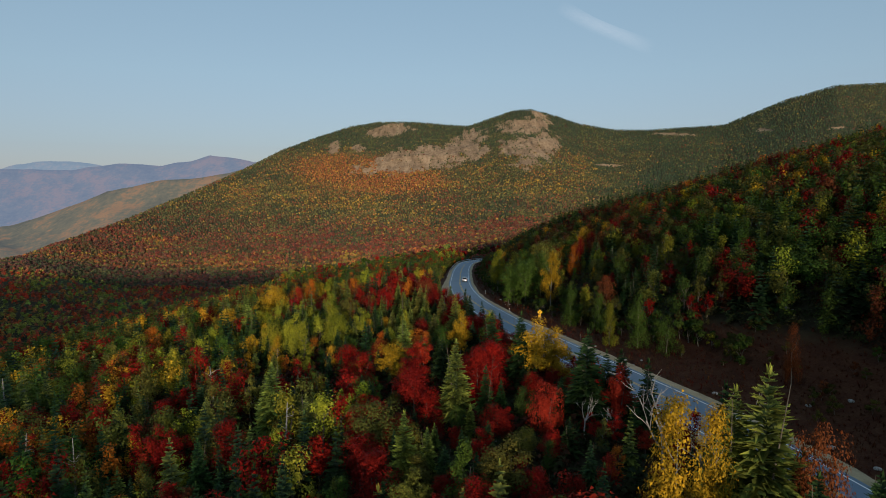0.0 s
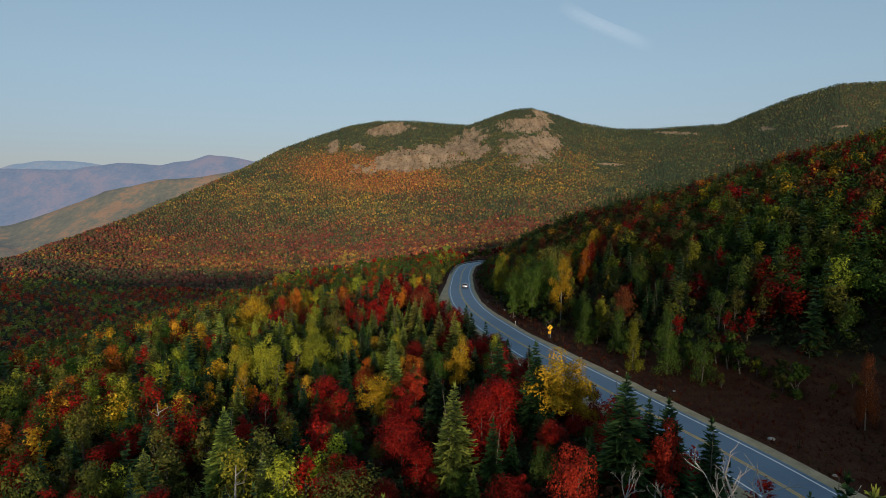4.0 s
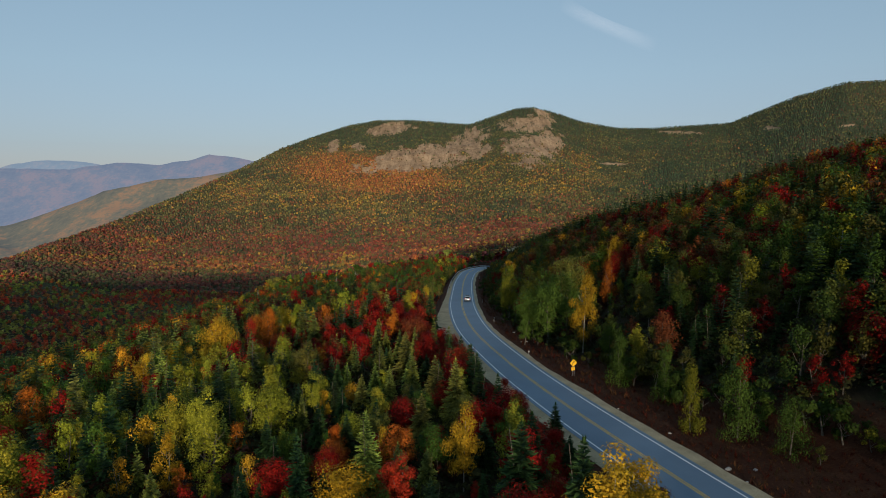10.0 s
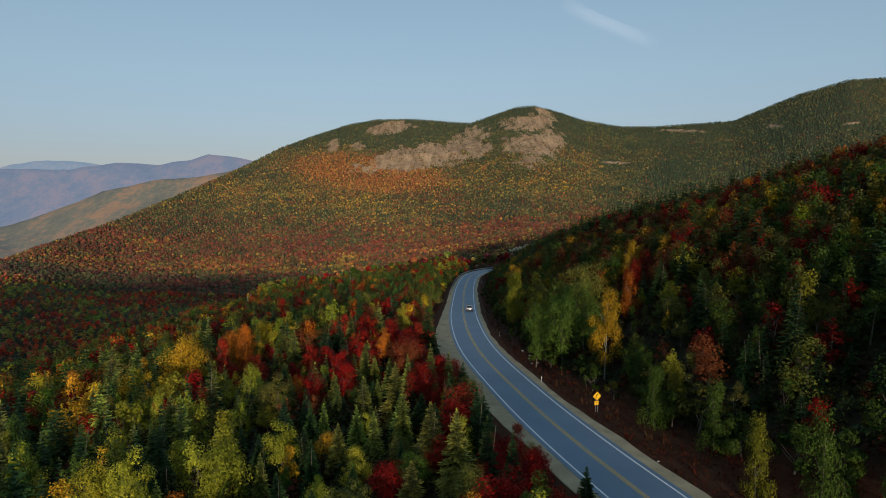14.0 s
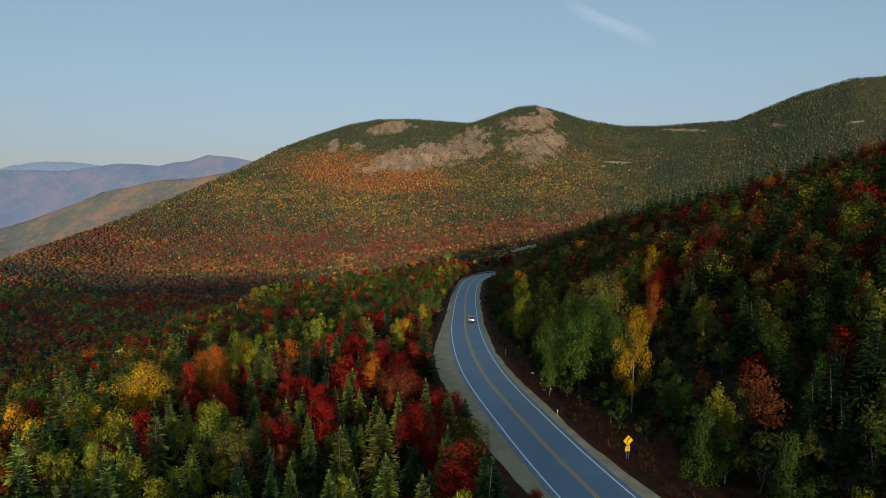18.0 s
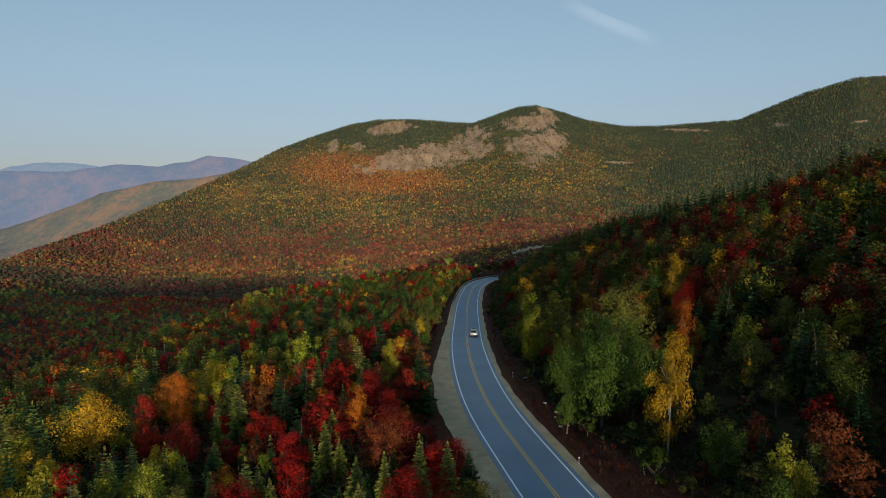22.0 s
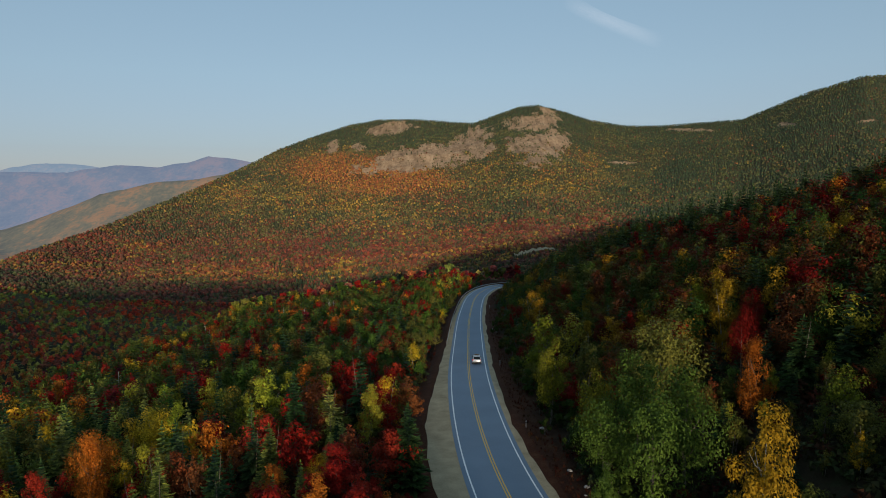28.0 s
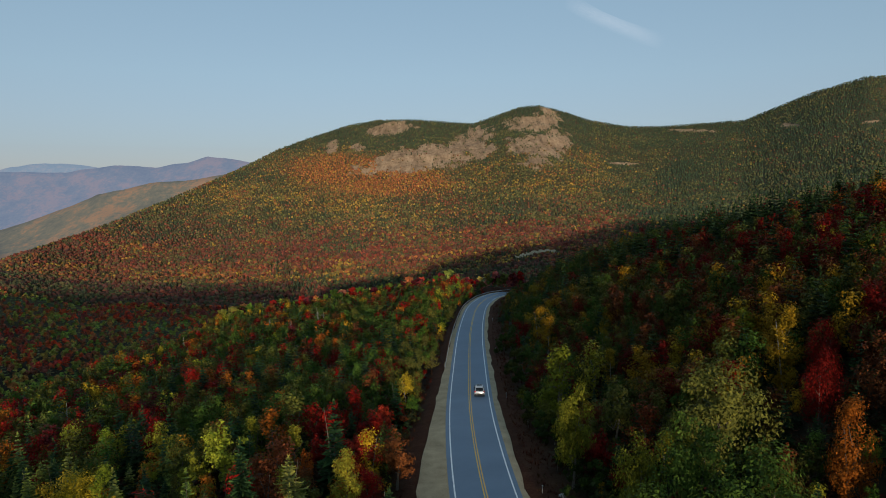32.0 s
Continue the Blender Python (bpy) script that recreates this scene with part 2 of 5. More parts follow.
def near_land(x, y):
    """The spur that carries the road, the hill on its right, and an unseen ridge added behind the camera."""
    x, y = np.asarray(x, float), np.asarray(y, float)
    off, zr = road_side(x, y)
    left, right = np.maximum(-off - shoulder_left(y) - 1.2, 0), np.maximum(off - 9, 0)
    z = zr - 0.25 + 0 * x
    z = z - 0.19 * left - 0.9 * np.clip(left, 0, 3) * 0.45
    edge = np.interp(y, [0, 150, 300, 420], [150, 115, 118, 105])
    z = z - 0.5 * np.maximum(left - edge, 0)
    up = 0.10 * np.minimum(right, 22) + np.interp(right, [0, 22, 120, 220, 500], [0, 0, 35, 62, 120])
    z = z + up + bank_lift(off, y)
    brow = np.interp(x, [0, 20, 60, 90, 140, 220, 400], [520, 475, 375, 352, 312, 300, 330])
    z = z - 0.55 * np.maximum(y - brow, 0) * np.clip((off - 8) / 12, 0, 1) - 0.30 * np.maximum(y - 465, 0)
    lumps = rough_noise(x, y, 34, 9, 3) * 1.6 * np.clip((np.abs(off) - 12) / 20, 0, 1)
    z = z + lumps
    # a long unseen ridge added behind, to shade the valley and the right-hand hill up to its tops
    high = np.interp(x, [-500, -40, 5, 122, 155, 290, 330], [108, 116, 95, 95, 112, 112, 100])
    crest = np.interp(-y, [0, 120], [-28, -24]) * (y > -120) + np.where(y <= -120, -24 + (high + 24) * np.clip((-y - 120) / 680, 0, 1), 0) + 4 * rough_noise(x, y, 150, 3, 3)
    w = np.clip((-y - 60) / 300, 0, 1)
    return z * (1 - w) + crest * w


def ground_height(x, y):
    return soft_max(near_land(x, y), far_land(x, y), 10.0)


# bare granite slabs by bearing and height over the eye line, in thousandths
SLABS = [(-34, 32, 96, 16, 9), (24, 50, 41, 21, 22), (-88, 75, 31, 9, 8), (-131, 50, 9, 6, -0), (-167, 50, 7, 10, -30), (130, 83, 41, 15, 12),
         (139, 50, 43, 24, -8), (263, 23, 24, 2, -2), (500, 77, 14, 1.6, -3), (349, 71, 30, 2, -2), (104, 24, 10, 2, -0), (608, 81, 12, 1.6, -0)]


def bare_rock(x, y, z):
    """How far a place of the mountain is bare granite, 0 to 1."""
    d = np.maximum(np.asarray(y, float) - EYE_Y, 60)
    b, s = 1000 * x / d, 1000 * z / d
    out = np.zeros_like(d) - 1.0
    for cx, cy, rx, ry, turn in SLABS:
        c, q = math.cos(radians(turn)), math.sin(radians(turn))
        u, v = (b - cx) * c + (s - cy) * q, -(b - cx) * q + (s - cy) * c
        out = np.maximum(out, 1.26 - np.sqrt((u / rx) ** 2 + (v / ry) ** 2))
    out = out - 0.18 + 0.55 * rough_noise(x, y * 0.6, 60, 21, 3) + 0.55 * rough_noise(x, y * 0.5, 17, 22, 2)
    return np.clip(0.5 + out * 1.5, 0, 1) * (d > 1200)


def open_grass(x, y):
    """Verges and the bare cut bank on the right of the road, 0 to 1."""
    off, _ = road_side(x, y)
    wide = np.interp(y, [0, 40, 100, 130, 160, 200, 300, 450], [30, 30, 20, 9, 5, 2.5, 2, 2])
    w = rough_noise(x, y, 14, 31, 2) * 3
    right = np.clip((wide + 9 + w - off) / 4, 0, 1) * (off > 0)
    lw = np.interp(y, [0, 60, 120, 150, 170, 200, 260, 300], [8, 8, 8.5, 9.5, 12, 12, 9.5, 8.5])
    left = np.clip((lw + 0.4 * w + off) / 2, 0, 1) * (off <= 0)
    return np.maximum(left, right) * (np.asarray(y) < 470)


# ---------------------------------------------------------------- mesh helpers
def quick_mesh(name, verts, faces, material, tint=None, smooth=False, layer="tint"):
    """A mesh from arrays: verts n x 3, faces m x 3 or m x 4."""
    me = bpy.data.meshes.new(name)
    verts, faces = np.asarray(verts, np.float32), np.asarray(faces, np.int32)
    k = faces.shape[1]
    me.vertices.add(len(verts))
    me.vertices.foreach_set("co", verts.ravel())
    me.loops.add(faces.size)
    me.loops.foreach_set("vertex_index", faces.ravel())
    me.polygons.add(len(faces))
    me.polygons.foreach_set("loop_start", np.arange(0, faces.size, k, dtype=np.int32))
    me.polygons.foreach_set("use_smooth", np.full(len(faces), smooth))
    if tint is not None:
        at = me.attributes.new(layer, "FLOAT_COLOR", "POINT")
        at.data.foreach_set("color", np.hstack([tint, np.ones((len(tint), 1))]).astype(np.float32).ravel())
    me.update(calc_edges=True)
    me.materials.append(material)
    return me


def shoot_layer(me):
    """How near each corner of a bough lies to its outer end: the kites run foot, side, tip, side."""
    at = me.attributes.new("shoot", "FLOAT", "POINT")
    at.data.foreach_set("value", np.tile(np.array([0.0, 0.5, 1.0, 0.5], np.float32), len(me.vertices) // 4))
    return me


def part(name, bm, material, parent=None, label="", smooth=False):
    me = bm
    if isinstance(bm, bmesh.types.BMesh):
        me = bpy.data.meshes.new(name)
        bm.to_mesh(me)
        bm.free()
        me.materials.append(material)
        if smooth:
            me.polygons.foreach_set("use_smooth", np.ones(len(me.polygons), bool))
    ob = new(name, me)
    ob.parent = parent
    return tagged(ob, label)


def box(bm, size, at=(0, 0, 0), turn=None, bevel=0.0):
    m = Matrix.Translation(at) @ (turn or Matrix()) @ Matrix.Diagonal((*size, 1))
    made = bmesh.ops.create_cube(bm, size=1, matrix=m)["verts"]
    if bevel:
        bmesh.ops.bevel(bm, geom=list({e for v in made for e in v.link_edges}), offset=bevel, segments=2, affect="EDGES")
    return bm


def tube(bm, path, radii, sides=6):
    """A tapered tube along a path."""
    rings = []
    path = [Vector(p) for p in path]
    for k, p in enumerate(path):
        ahead = (path[min(k + 1, len(path) - 1)] - path[max(k - 1, 0)]).normalized()
        a = ahead.orthogonal().normalized()
        b = ahead.cross(a)
        rings.append([bm.verts.new(p + radii[k] * (a * math.cos(s) + b * math.sin(s))) for s in (2 * math.pi * j / sides for j in range(sides))])
    for r, s in zip(rings, rings[1:]):
        for j in range(sides):
            bm.faces.new((r[j], r[(j + 1) % sides], s[(j + 1) % sides], s[j]))
    bm.faces.new(rings[0][::-1])
    bm.faces.new(rings[-1])
    return bm


# ---------------------------------------------------------------- ground
def build_ground():
    def ticks(*runs):
        return np.unique(np.concatenate([np.arange(a, b, s) for a, b, s in runs]))
    xs = ticks((-3600, -1500, 60), (-1500, -600, 26), (-600, -160, 14), (-160, -20, 4), (-20, 60, 1.6), (60, 200, 4), (200, 600, 14), (600, 1900, 26), (1900, 3601, 60))
    ys = ticks((-1500, -100, 30), (-100, 20, 8), (20, 470, 2.5), (470, 900, 9), (900, 1400, 20), (1400, 2800, 12), (2800, 4701, 100))
    gx, gy = np.meshgrid(xs, ys)
    z = ground_height(gx, gy)
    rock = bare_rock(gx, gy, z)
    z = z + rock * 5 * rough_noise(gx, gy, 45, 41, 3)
    grass = open_grass(gx, gy)
    v = np.stack([gx, gy, z], -1).reshape(-1, 3)
    i = np.arange(len(v)).reshape(gx.shape)
    f = np.stack([i[:-1, :-1], i[:-1, 1:], i[1:, 1:], i[1:, :-1]], -1).reshape(-1, 4)
    cover = np.stack([grass, rock, np.clip((gy - 700) / 300, 0, 1)], -1).reshape(-1, 3)
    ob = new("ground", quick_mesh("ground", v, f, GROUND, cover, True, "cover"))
    tagged(ob, "hilly ground of forest floor, brown grass and bare granite", "ground", kind="structure")


build_ground()


# ---------------------------------------------------------------- road
def ribbon(name, inner, outer, rise_in, rise_out, material, line, thick=0.0):
    """A strip along the line between two side offsets."""
    t = np.gradient(line[:, :2], axis=0)
    t /= np.linalg.norm(t, axis=1)[:, None]
    side = np.stack([t[:, 1], -t[:, 0]], 1)
    n = len(line)
    inner, outer = np.broadcast_to(inner, n), np.broadcast_to(outer, n)
    a = np.column_stack([line[:, :2] + side * inner[:, None], line[:, 2] + rise_in])
    b = np.column_stack([line[:, :2] + side * outer[:, None], line[:, 2] + rise_out])
    v = np.vstack([a, b])
    i = np.arange(n - 1)
    f = np.stack([i, i + n, i + n + 1, i + 1], 1)
    if thick:
        v = np.vstack([v, v - (0, 0, thick)])
        g = f[:, ::-1] + 2 * n
        s1 = np.stack([i, i + 1, i + 1 + 2 * n, i + 2 * n], 1)
        s2 = np.stack([i + n + 1, i + n, i + 3 * n, i + 3 * n + 1], 1)
        f = np.vstack([f, g, s1, s2])
    return quick_mesh(name, v, f, material)


def build_road():
    road = tagged(new("road"), "two-lane blue-grey asphalt mountain road with gravel shoulders", "road", kind="structure")
    part("asphalt", ribbon("asphalt", -4.1, 4.1, 0.0, 0.0, ASPHALT, LINE, 0.5), None, road)
    yl = LINE[:, 1]
    wobble = 0.35 * rough_noise(yl, yl * 0, 6, 51, 3)
    lay = shoulder_left(yl)
    part("shoulder", ribbon("shoulder_left", -lay + wobble, -4.05, -0.14, -0.03, GRAVEL, LINE, 0.5), None, road, "sandy gravel shoulder")
    part("shoulder", ribbon("shoulder_right", 4.05, np.interp(yl, [0, 120, 180], [6.0, 6.0, 5.1]) + 1.2 * wobble, -0.03, -0.12, GRAVEL, LINE, 0.5), None, road, "sandy gravel shoulder")
    part("edge_line", ribbon("edge_line_left", -3.56, -3.38, 0.006, 0.006, WHITE_PAINT, LINE), None, road, "white edge line")
    part("edge_line", ribbon("edge_line_right", 3.38, 3.56, 0.006, 0.006, WHITE_PAINT, LINE), None, road, "white edge line")
    part("centre_line", ribbon("centre_line_left", -0.22, -0.09, 0.006, 0.006, YELLOW_PAINT, LINE), None, road, "yellow centre line")
    part("centre_line", ribbon("centre_line_right", 0.09, 0.22, 0.006, 0.006, YELLOW_PAINT, LINE), None, road, "yellow centre line")


build_road()


# ---------------------------------------------------------------- trees
def kites(base, along, across, length, width, lift=0.0):
    """Kite-shaped leaves: base points, directions and sizes as arrays. Returns verts and quads."""
    n = len(base)
    up = np.cross(along, across)
    mid = base + along * (length * 0.45)[:, None] + up * (lift * length)[:, None]
    v = np.stack([base, mid + across * (width / 2)[:, None], base + along * length[:, None], mid - across * (width / 2)[:, None]], 1)
    return v.reshape(-1, 3), np.arange(4 * n).reshape(n, 4)


def unit(v):
    return v / np.maximum(np.linalg.norm(v, axis=1), 1e-6)[:, None]


def spruce_crown(rng, levels, per, sprays, slim, base=0.06, broad=0.62):
    """Tiers of drooping boughs on a trunk one metre high; slim is the radius at the foot."""
    out, n0 = [], 0
    parts = []
    for k in range(levels):
        h = base + (0.98 - base) * (k + 0.3 * rng.random()) / levels
        r = slim * (1 - h) ** 0.82 + 0.012
        count = max(4, round(per * (0.55 + 0.45 * (1 - h))))
        a = 2 * np.pi * (np.arange(count) / count + rng.random()) + rng.normal(0, 0.18, count)
        reach = r * rng.uniform(0.72, 1.18, count)
        droop = rng.uniform(-0.55, -0.1, count) + 0.75 * h
        d = unit(np.stack([np.cos(a), np.sin(a), droop], 1))
        w = unit(np.stack([-np.sin(a), np.cos(a), rng.normal(0, 0.25, count)], 1))
        o = np.zeros((count, 3)) + (0, 0, h)
        parts.append(kites(o, d, w, reach, reach * broad + 0.010, np.full(count, 0.10)))
        for s in range(sprays):
            q = rng.uniform(0.25, 0.75, count)[:, None]
            side = np.where(rng.random(count) < 0.5, 1, -1)[:, None]
            dd = unit(d + w * side * rng.uniform(0.5, 1.0, (count, 1)) + (0, 0, 0.1))
            ww = unit(np.cross(dd, (0, 0, 1.0)) + rng.normal(0, 0.2, (count, 3)))
            parts.append(kites(o + d * reach[:, None] * q, dd, ww, reach * rng.uniform(0.30, 0.55, count), reach * broad * 0.55 + 0.006, np.full(count, 0.08)))
    tip = 5
    a = 2 * np.pi * np.arange(tip) / tip
    d = unit(np.stack([0.22 * np.cos(a), 0.22 * np.sin(a), np.ones(tip)], 1))
    w = unit(np.stack([-np.sin(a), np.cos(a), 0 * a], 1))
    parts.append(kites(np.zeros((tip, 3)) + (0, 0, 0.93), d, w, np.full(tip, 0.085), np.full(tip, 0.02), np.zeros(tip)))
    for v, f in parts:
        out.append((v, f + n0))
        n0 += len(v)
    return np.vstack([v for v, _ in out]), np.vstack([f for _, f in out])


def leaf_crown(rng, lobes, leaves, size, wide=0.36, low=0.28, tall=0.36, stretch=0.75, lobe=(0.14, 0.36)):
    """A lobed broadleaf crown of many small leaves on a tree one metre high; a high stretch gives upswept plumes, a low one layered sprays."""
    mid = low + tall
    c = unit(rng.normal(0, 1, (lobes, 3))) * (rng.random((lobes, 1)) ** 0.42)
    c = c * (wide * 0.84, wide * 0.84, tall * 0.84) + (0, 0, mid)
    c[0] = (0, 0, mid + tall * 0.6)
    if stretch > 1:      # leafy down to the ground and narrower towards the top
        u = rng.random((lobes, 1)) ** 1.15
        u[0] = 0.97
        a = 2 * np.pi * rng.random((lobes, 1))
        r = wide * np.sqrt(rng.random((lobes, 1))) * (0.62 + 1.5 * u * (1 - u)) * (1.1 - 0.75 * u)
        c = np.hstack([r * np.cos(a), r * np.sin(a), low + 2 * tall * u * 0.94])
    rad = rng.uniform(lobe[0], lobe[1], lobes) * wide
    which = rng.choice(lobes, leaves, p=rad ** 1.7 / (rad ** 1.7).sum())
    n = unit(rng.normal(0, 1, (leaves, 3)) + (0, 0, 0.3))
    q = n * (rad[which] * rng.uniform(0.25, 1.3, leaves) ** 0.55)[:, None] * (1, 1, stretch)
    if stretch > 1:
        q[:, :2] *= (1 + 0.28 * n[:, 2:])
    p = c[which] + q
    out = unit(unit(p - (0, 0, mid * 0.8)) + 1.4 * n + (0, 0, 0.35) + rng.normal(0, 0.62, (leaves, 3)))
    along = unit(np.cross(out, rng.normal(0, 1, (leaves, 3))))
    across = np.cross(out, along)
    ln = size * rng.uniform(0.6, 1.5, leaves)
    half = (ln * rng.uniform(0.28, 0.46, leaves))[:, None] * across
    foot = p - along * (ln / 2)[:, None]
    v = np.stack([foot - half, foot + half, p + along * (ln / 2)[:, None] + half * rng.uniform(-0.6, 0.6, (leaves, 1))], 1)
    v = v.reshape(-1, 3)
    v[:, 2] *= 1.0 / np.quantile(v[:, 2], 0.998)
    return v, np.arange(3 * leaves).reshape(leaves, 3)


def trunk_mesh(name, rng, height, radius, limbs, material, spread=0.25):
    bm = bmesh.new()
    lean = rng.normal(0, 0.015, 2)
    pts = [(lean[0] * k, lean[1] * k + 0.004 * math.sin(k), -0.04 + (height + 0.04) * k / 4) for k in range(5)]
    tube(bm, pts, [radius * (1.25 - k * 0.27) for k in range(5)])
    for k in range(limbs):
        a, z = 2 * math.pi * (k + rng.random()) / limbs, height * rng.uniform(0.35, 0.8)
        o = Vector((0, 0, z))
        d = Vector((math.cos(a), math.sin(a), rng.uniform(0.6, 1.3)))
        tube(bm, [o, o + d * spread * 0.5, o + d * spread + Vector((0, 0, 0.04))], [radius * 0.45, radius * 0.28, radius * 0.08], 4)
    me = bpy.data.meshes.new(name)
    bm.to_mesh(me)
    bm.free()
    me.materials.append(material)
    return me


RNG = np.random.default_rng(7)
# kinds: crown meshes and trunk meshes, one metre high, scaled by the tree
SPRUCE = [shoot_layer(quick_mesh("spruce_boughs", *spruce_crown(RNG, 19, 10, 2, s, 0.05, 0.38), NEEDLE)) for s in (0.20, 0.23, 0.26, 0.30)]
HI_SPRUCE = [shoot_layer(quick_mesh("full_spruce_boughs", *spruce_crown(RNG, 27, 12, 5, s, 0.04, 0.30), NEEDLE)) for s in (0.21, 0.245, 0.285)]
MAPLE = [quick_mesh("maple_leaves", *leaf_crown(RNG, 30, 1500, 0.034, w, 0.06, 0.45, q), LEAF) for w, q in ((0.30, 0.8), (0.33, 1.1), (0.37, 0.75), (0.41, 1.1))]
BIRCH = [quick_mesh("birch_leaves", *leaf_crown(RNG, 30, 1400, 0.032, w, 0.0, 0.48, 1.3, (0.18, 0.38)), LEAF) for w in (0.24, 0.27, 0.30, 0.34)]
HI_MAPLE = [quick_mesh("full_maple_leaves", *leaf_crown(RNG, 46, 6200, 0.0205, w, 0.05, 0.46, q, (0.17, 0.38)), LEAF) for w, q in ((0.31, 0.8), (0.34, 1.1), (0.38, 0.75), (0.42, 0.9))]
HI_BIRCH = [quick_mesh("full_birch_leaves", *leaf_crown(RNG, 54, 4400, 0.0205, w, -0.02, 0.50, 1.25, (0.16, 0.32)), LEAF) for w in (0.24, 0.27, 0.30, 0.33)]
BUSHY = [quick_mesh("bushy_leaves", *leaf_crown(RNG, 52, 5000, 0.026, w, -0.03, 0.51, 1.08, (0.18, 0.34)), LEAF) for w in (0.42, 0.47, 0.53)]
GOLD_BIRCH = [quick_mesh("golden_birch_leaves", *leaf_crown(RNG, 38, 6000, 0.0165, 0.27, 0.04, 0.47, 0.9, (0.16, 0.36)), LEAF)]
SPRUCE_TRUNK = [trunk_mesh("spruce_trunk", RNG, 0.93, 0.008, 0, BARK)]
MAPLE_TRUNK = [trunk_mesh("maple_trunk", RNG, 0.72, 0.018, 6, BARK, 0.15) for _ in range(3)]
BIRCH_TRUNK = [trunk_mesh("birch_trunk", RNG, 0.85, 0.010, 4, PALE_BARK, 0.10) for _ in range(3)]
# lighter copies of the same kinds for the woods further off
MID_SPRUCE = [spruce_crown(RNG, 11, 7, 1, s, 0.06, 0.55) for s in (0.20, 0.24, 0.28)]
FINE_LEAF = [leaf_crown(RNG, 22, 960, 0.036, w, 0.08, 0.45, q, (0.22, 0.44)) for w, q in ((0.27, 1.15), (0.33, 0.9), (0.40, 0.8))]
FINE_SPRUCE = [spruce_crown(RNG, 15, 9, 1, s, 0.06, 0.48) for s in (0.20, 0.235, 0.275)]
MID_LEAF = [leaf_crown(RNG, 14, 430, 0.054, w, 0.10, 0.44, 1.0, (0.24, 0.46)) for w in (0.27, 0.33, 0.40)]
LOW_SPRUCE = [spruce_crown(RNG, 4, 5, 0, s) for s in (0.24, 0.29)]
LOW_LEAF = [leaf_crown(RNG, 5, 28, 0.24, w, 0.2, 0.40) for w in (0.32, 0.42)]


def cone_tree(rng, sides=5):
    a = 2 * np.pi * np.arange(sides) / sides
    v = [(0, 0, 1.0)] + [(0.25 * rng.uniform(0.8, 1.2) * math.cos(s), 0.25 * rng.uniform(0.8, 1.2) * math.sin(s), 0.1) for s in a]
    return np.array(v), np.array([(0, 1 + k, 1 + (k + 1) % sides) for k in range(sides)])


def dome_tree(rng):
    v, f = [(0.06, 0, 1.0)], []
    for ring, (r, z) in enumerate(((0.36, 0.72), (0.36, 0.18))):
        v += [(r * rng.uniform(0.7, 1.25) * math.cos(2 * math.pi * (k + 0.5 * ring) / 5), r * rng.uniform(0.7, 1.25) * math.sin(2 * math.pi * (k + 0.5 * ring) / 5),
               z * rng.uniform(0.85, 1.15)) for k in range(5)]
    for k in range(5):
        j = (k + 1) % 5
        f += [(0, 1 + k, 1 + j), (1 + k, 6 + k, 1 + j), (1 + j, 6 + k, 6 + j)]
    return np.array(v), np.array(f)


CONES, DOMES = [cone_tree(RNG) for _ in range(3)], [dome_tree(RNG) for _ in range(4)]

HUES = {"spruce": (0.031, 0.060, 0.022), "pale_spruce": (0.155, 0.175, 0.042), "red": (0.215, 0.0105, 0.007), "scarlet": (0.30, 0.026, 0.013),
        "orange": (0.42, 0.115, 0.014), "yellow": (0.46, 0.262, 0.018), "lime": (0.235, 0.228, 0.022), "green": (0.060, 0.098, 0.016), "olive": (0.105, 0.102, 0.021),
        "rust": (0.16, 0.046, 0.016), "crimson": (0.095, 0.013, 0.018)}
KINDS = list(HUES)
HUE_TABLE = np.array([HUES[k] for k in KINDS])


def mix(**share):
    p = np.array([share.get(k, 0.0) for k in KINDS], float)
    return p / p.sum()


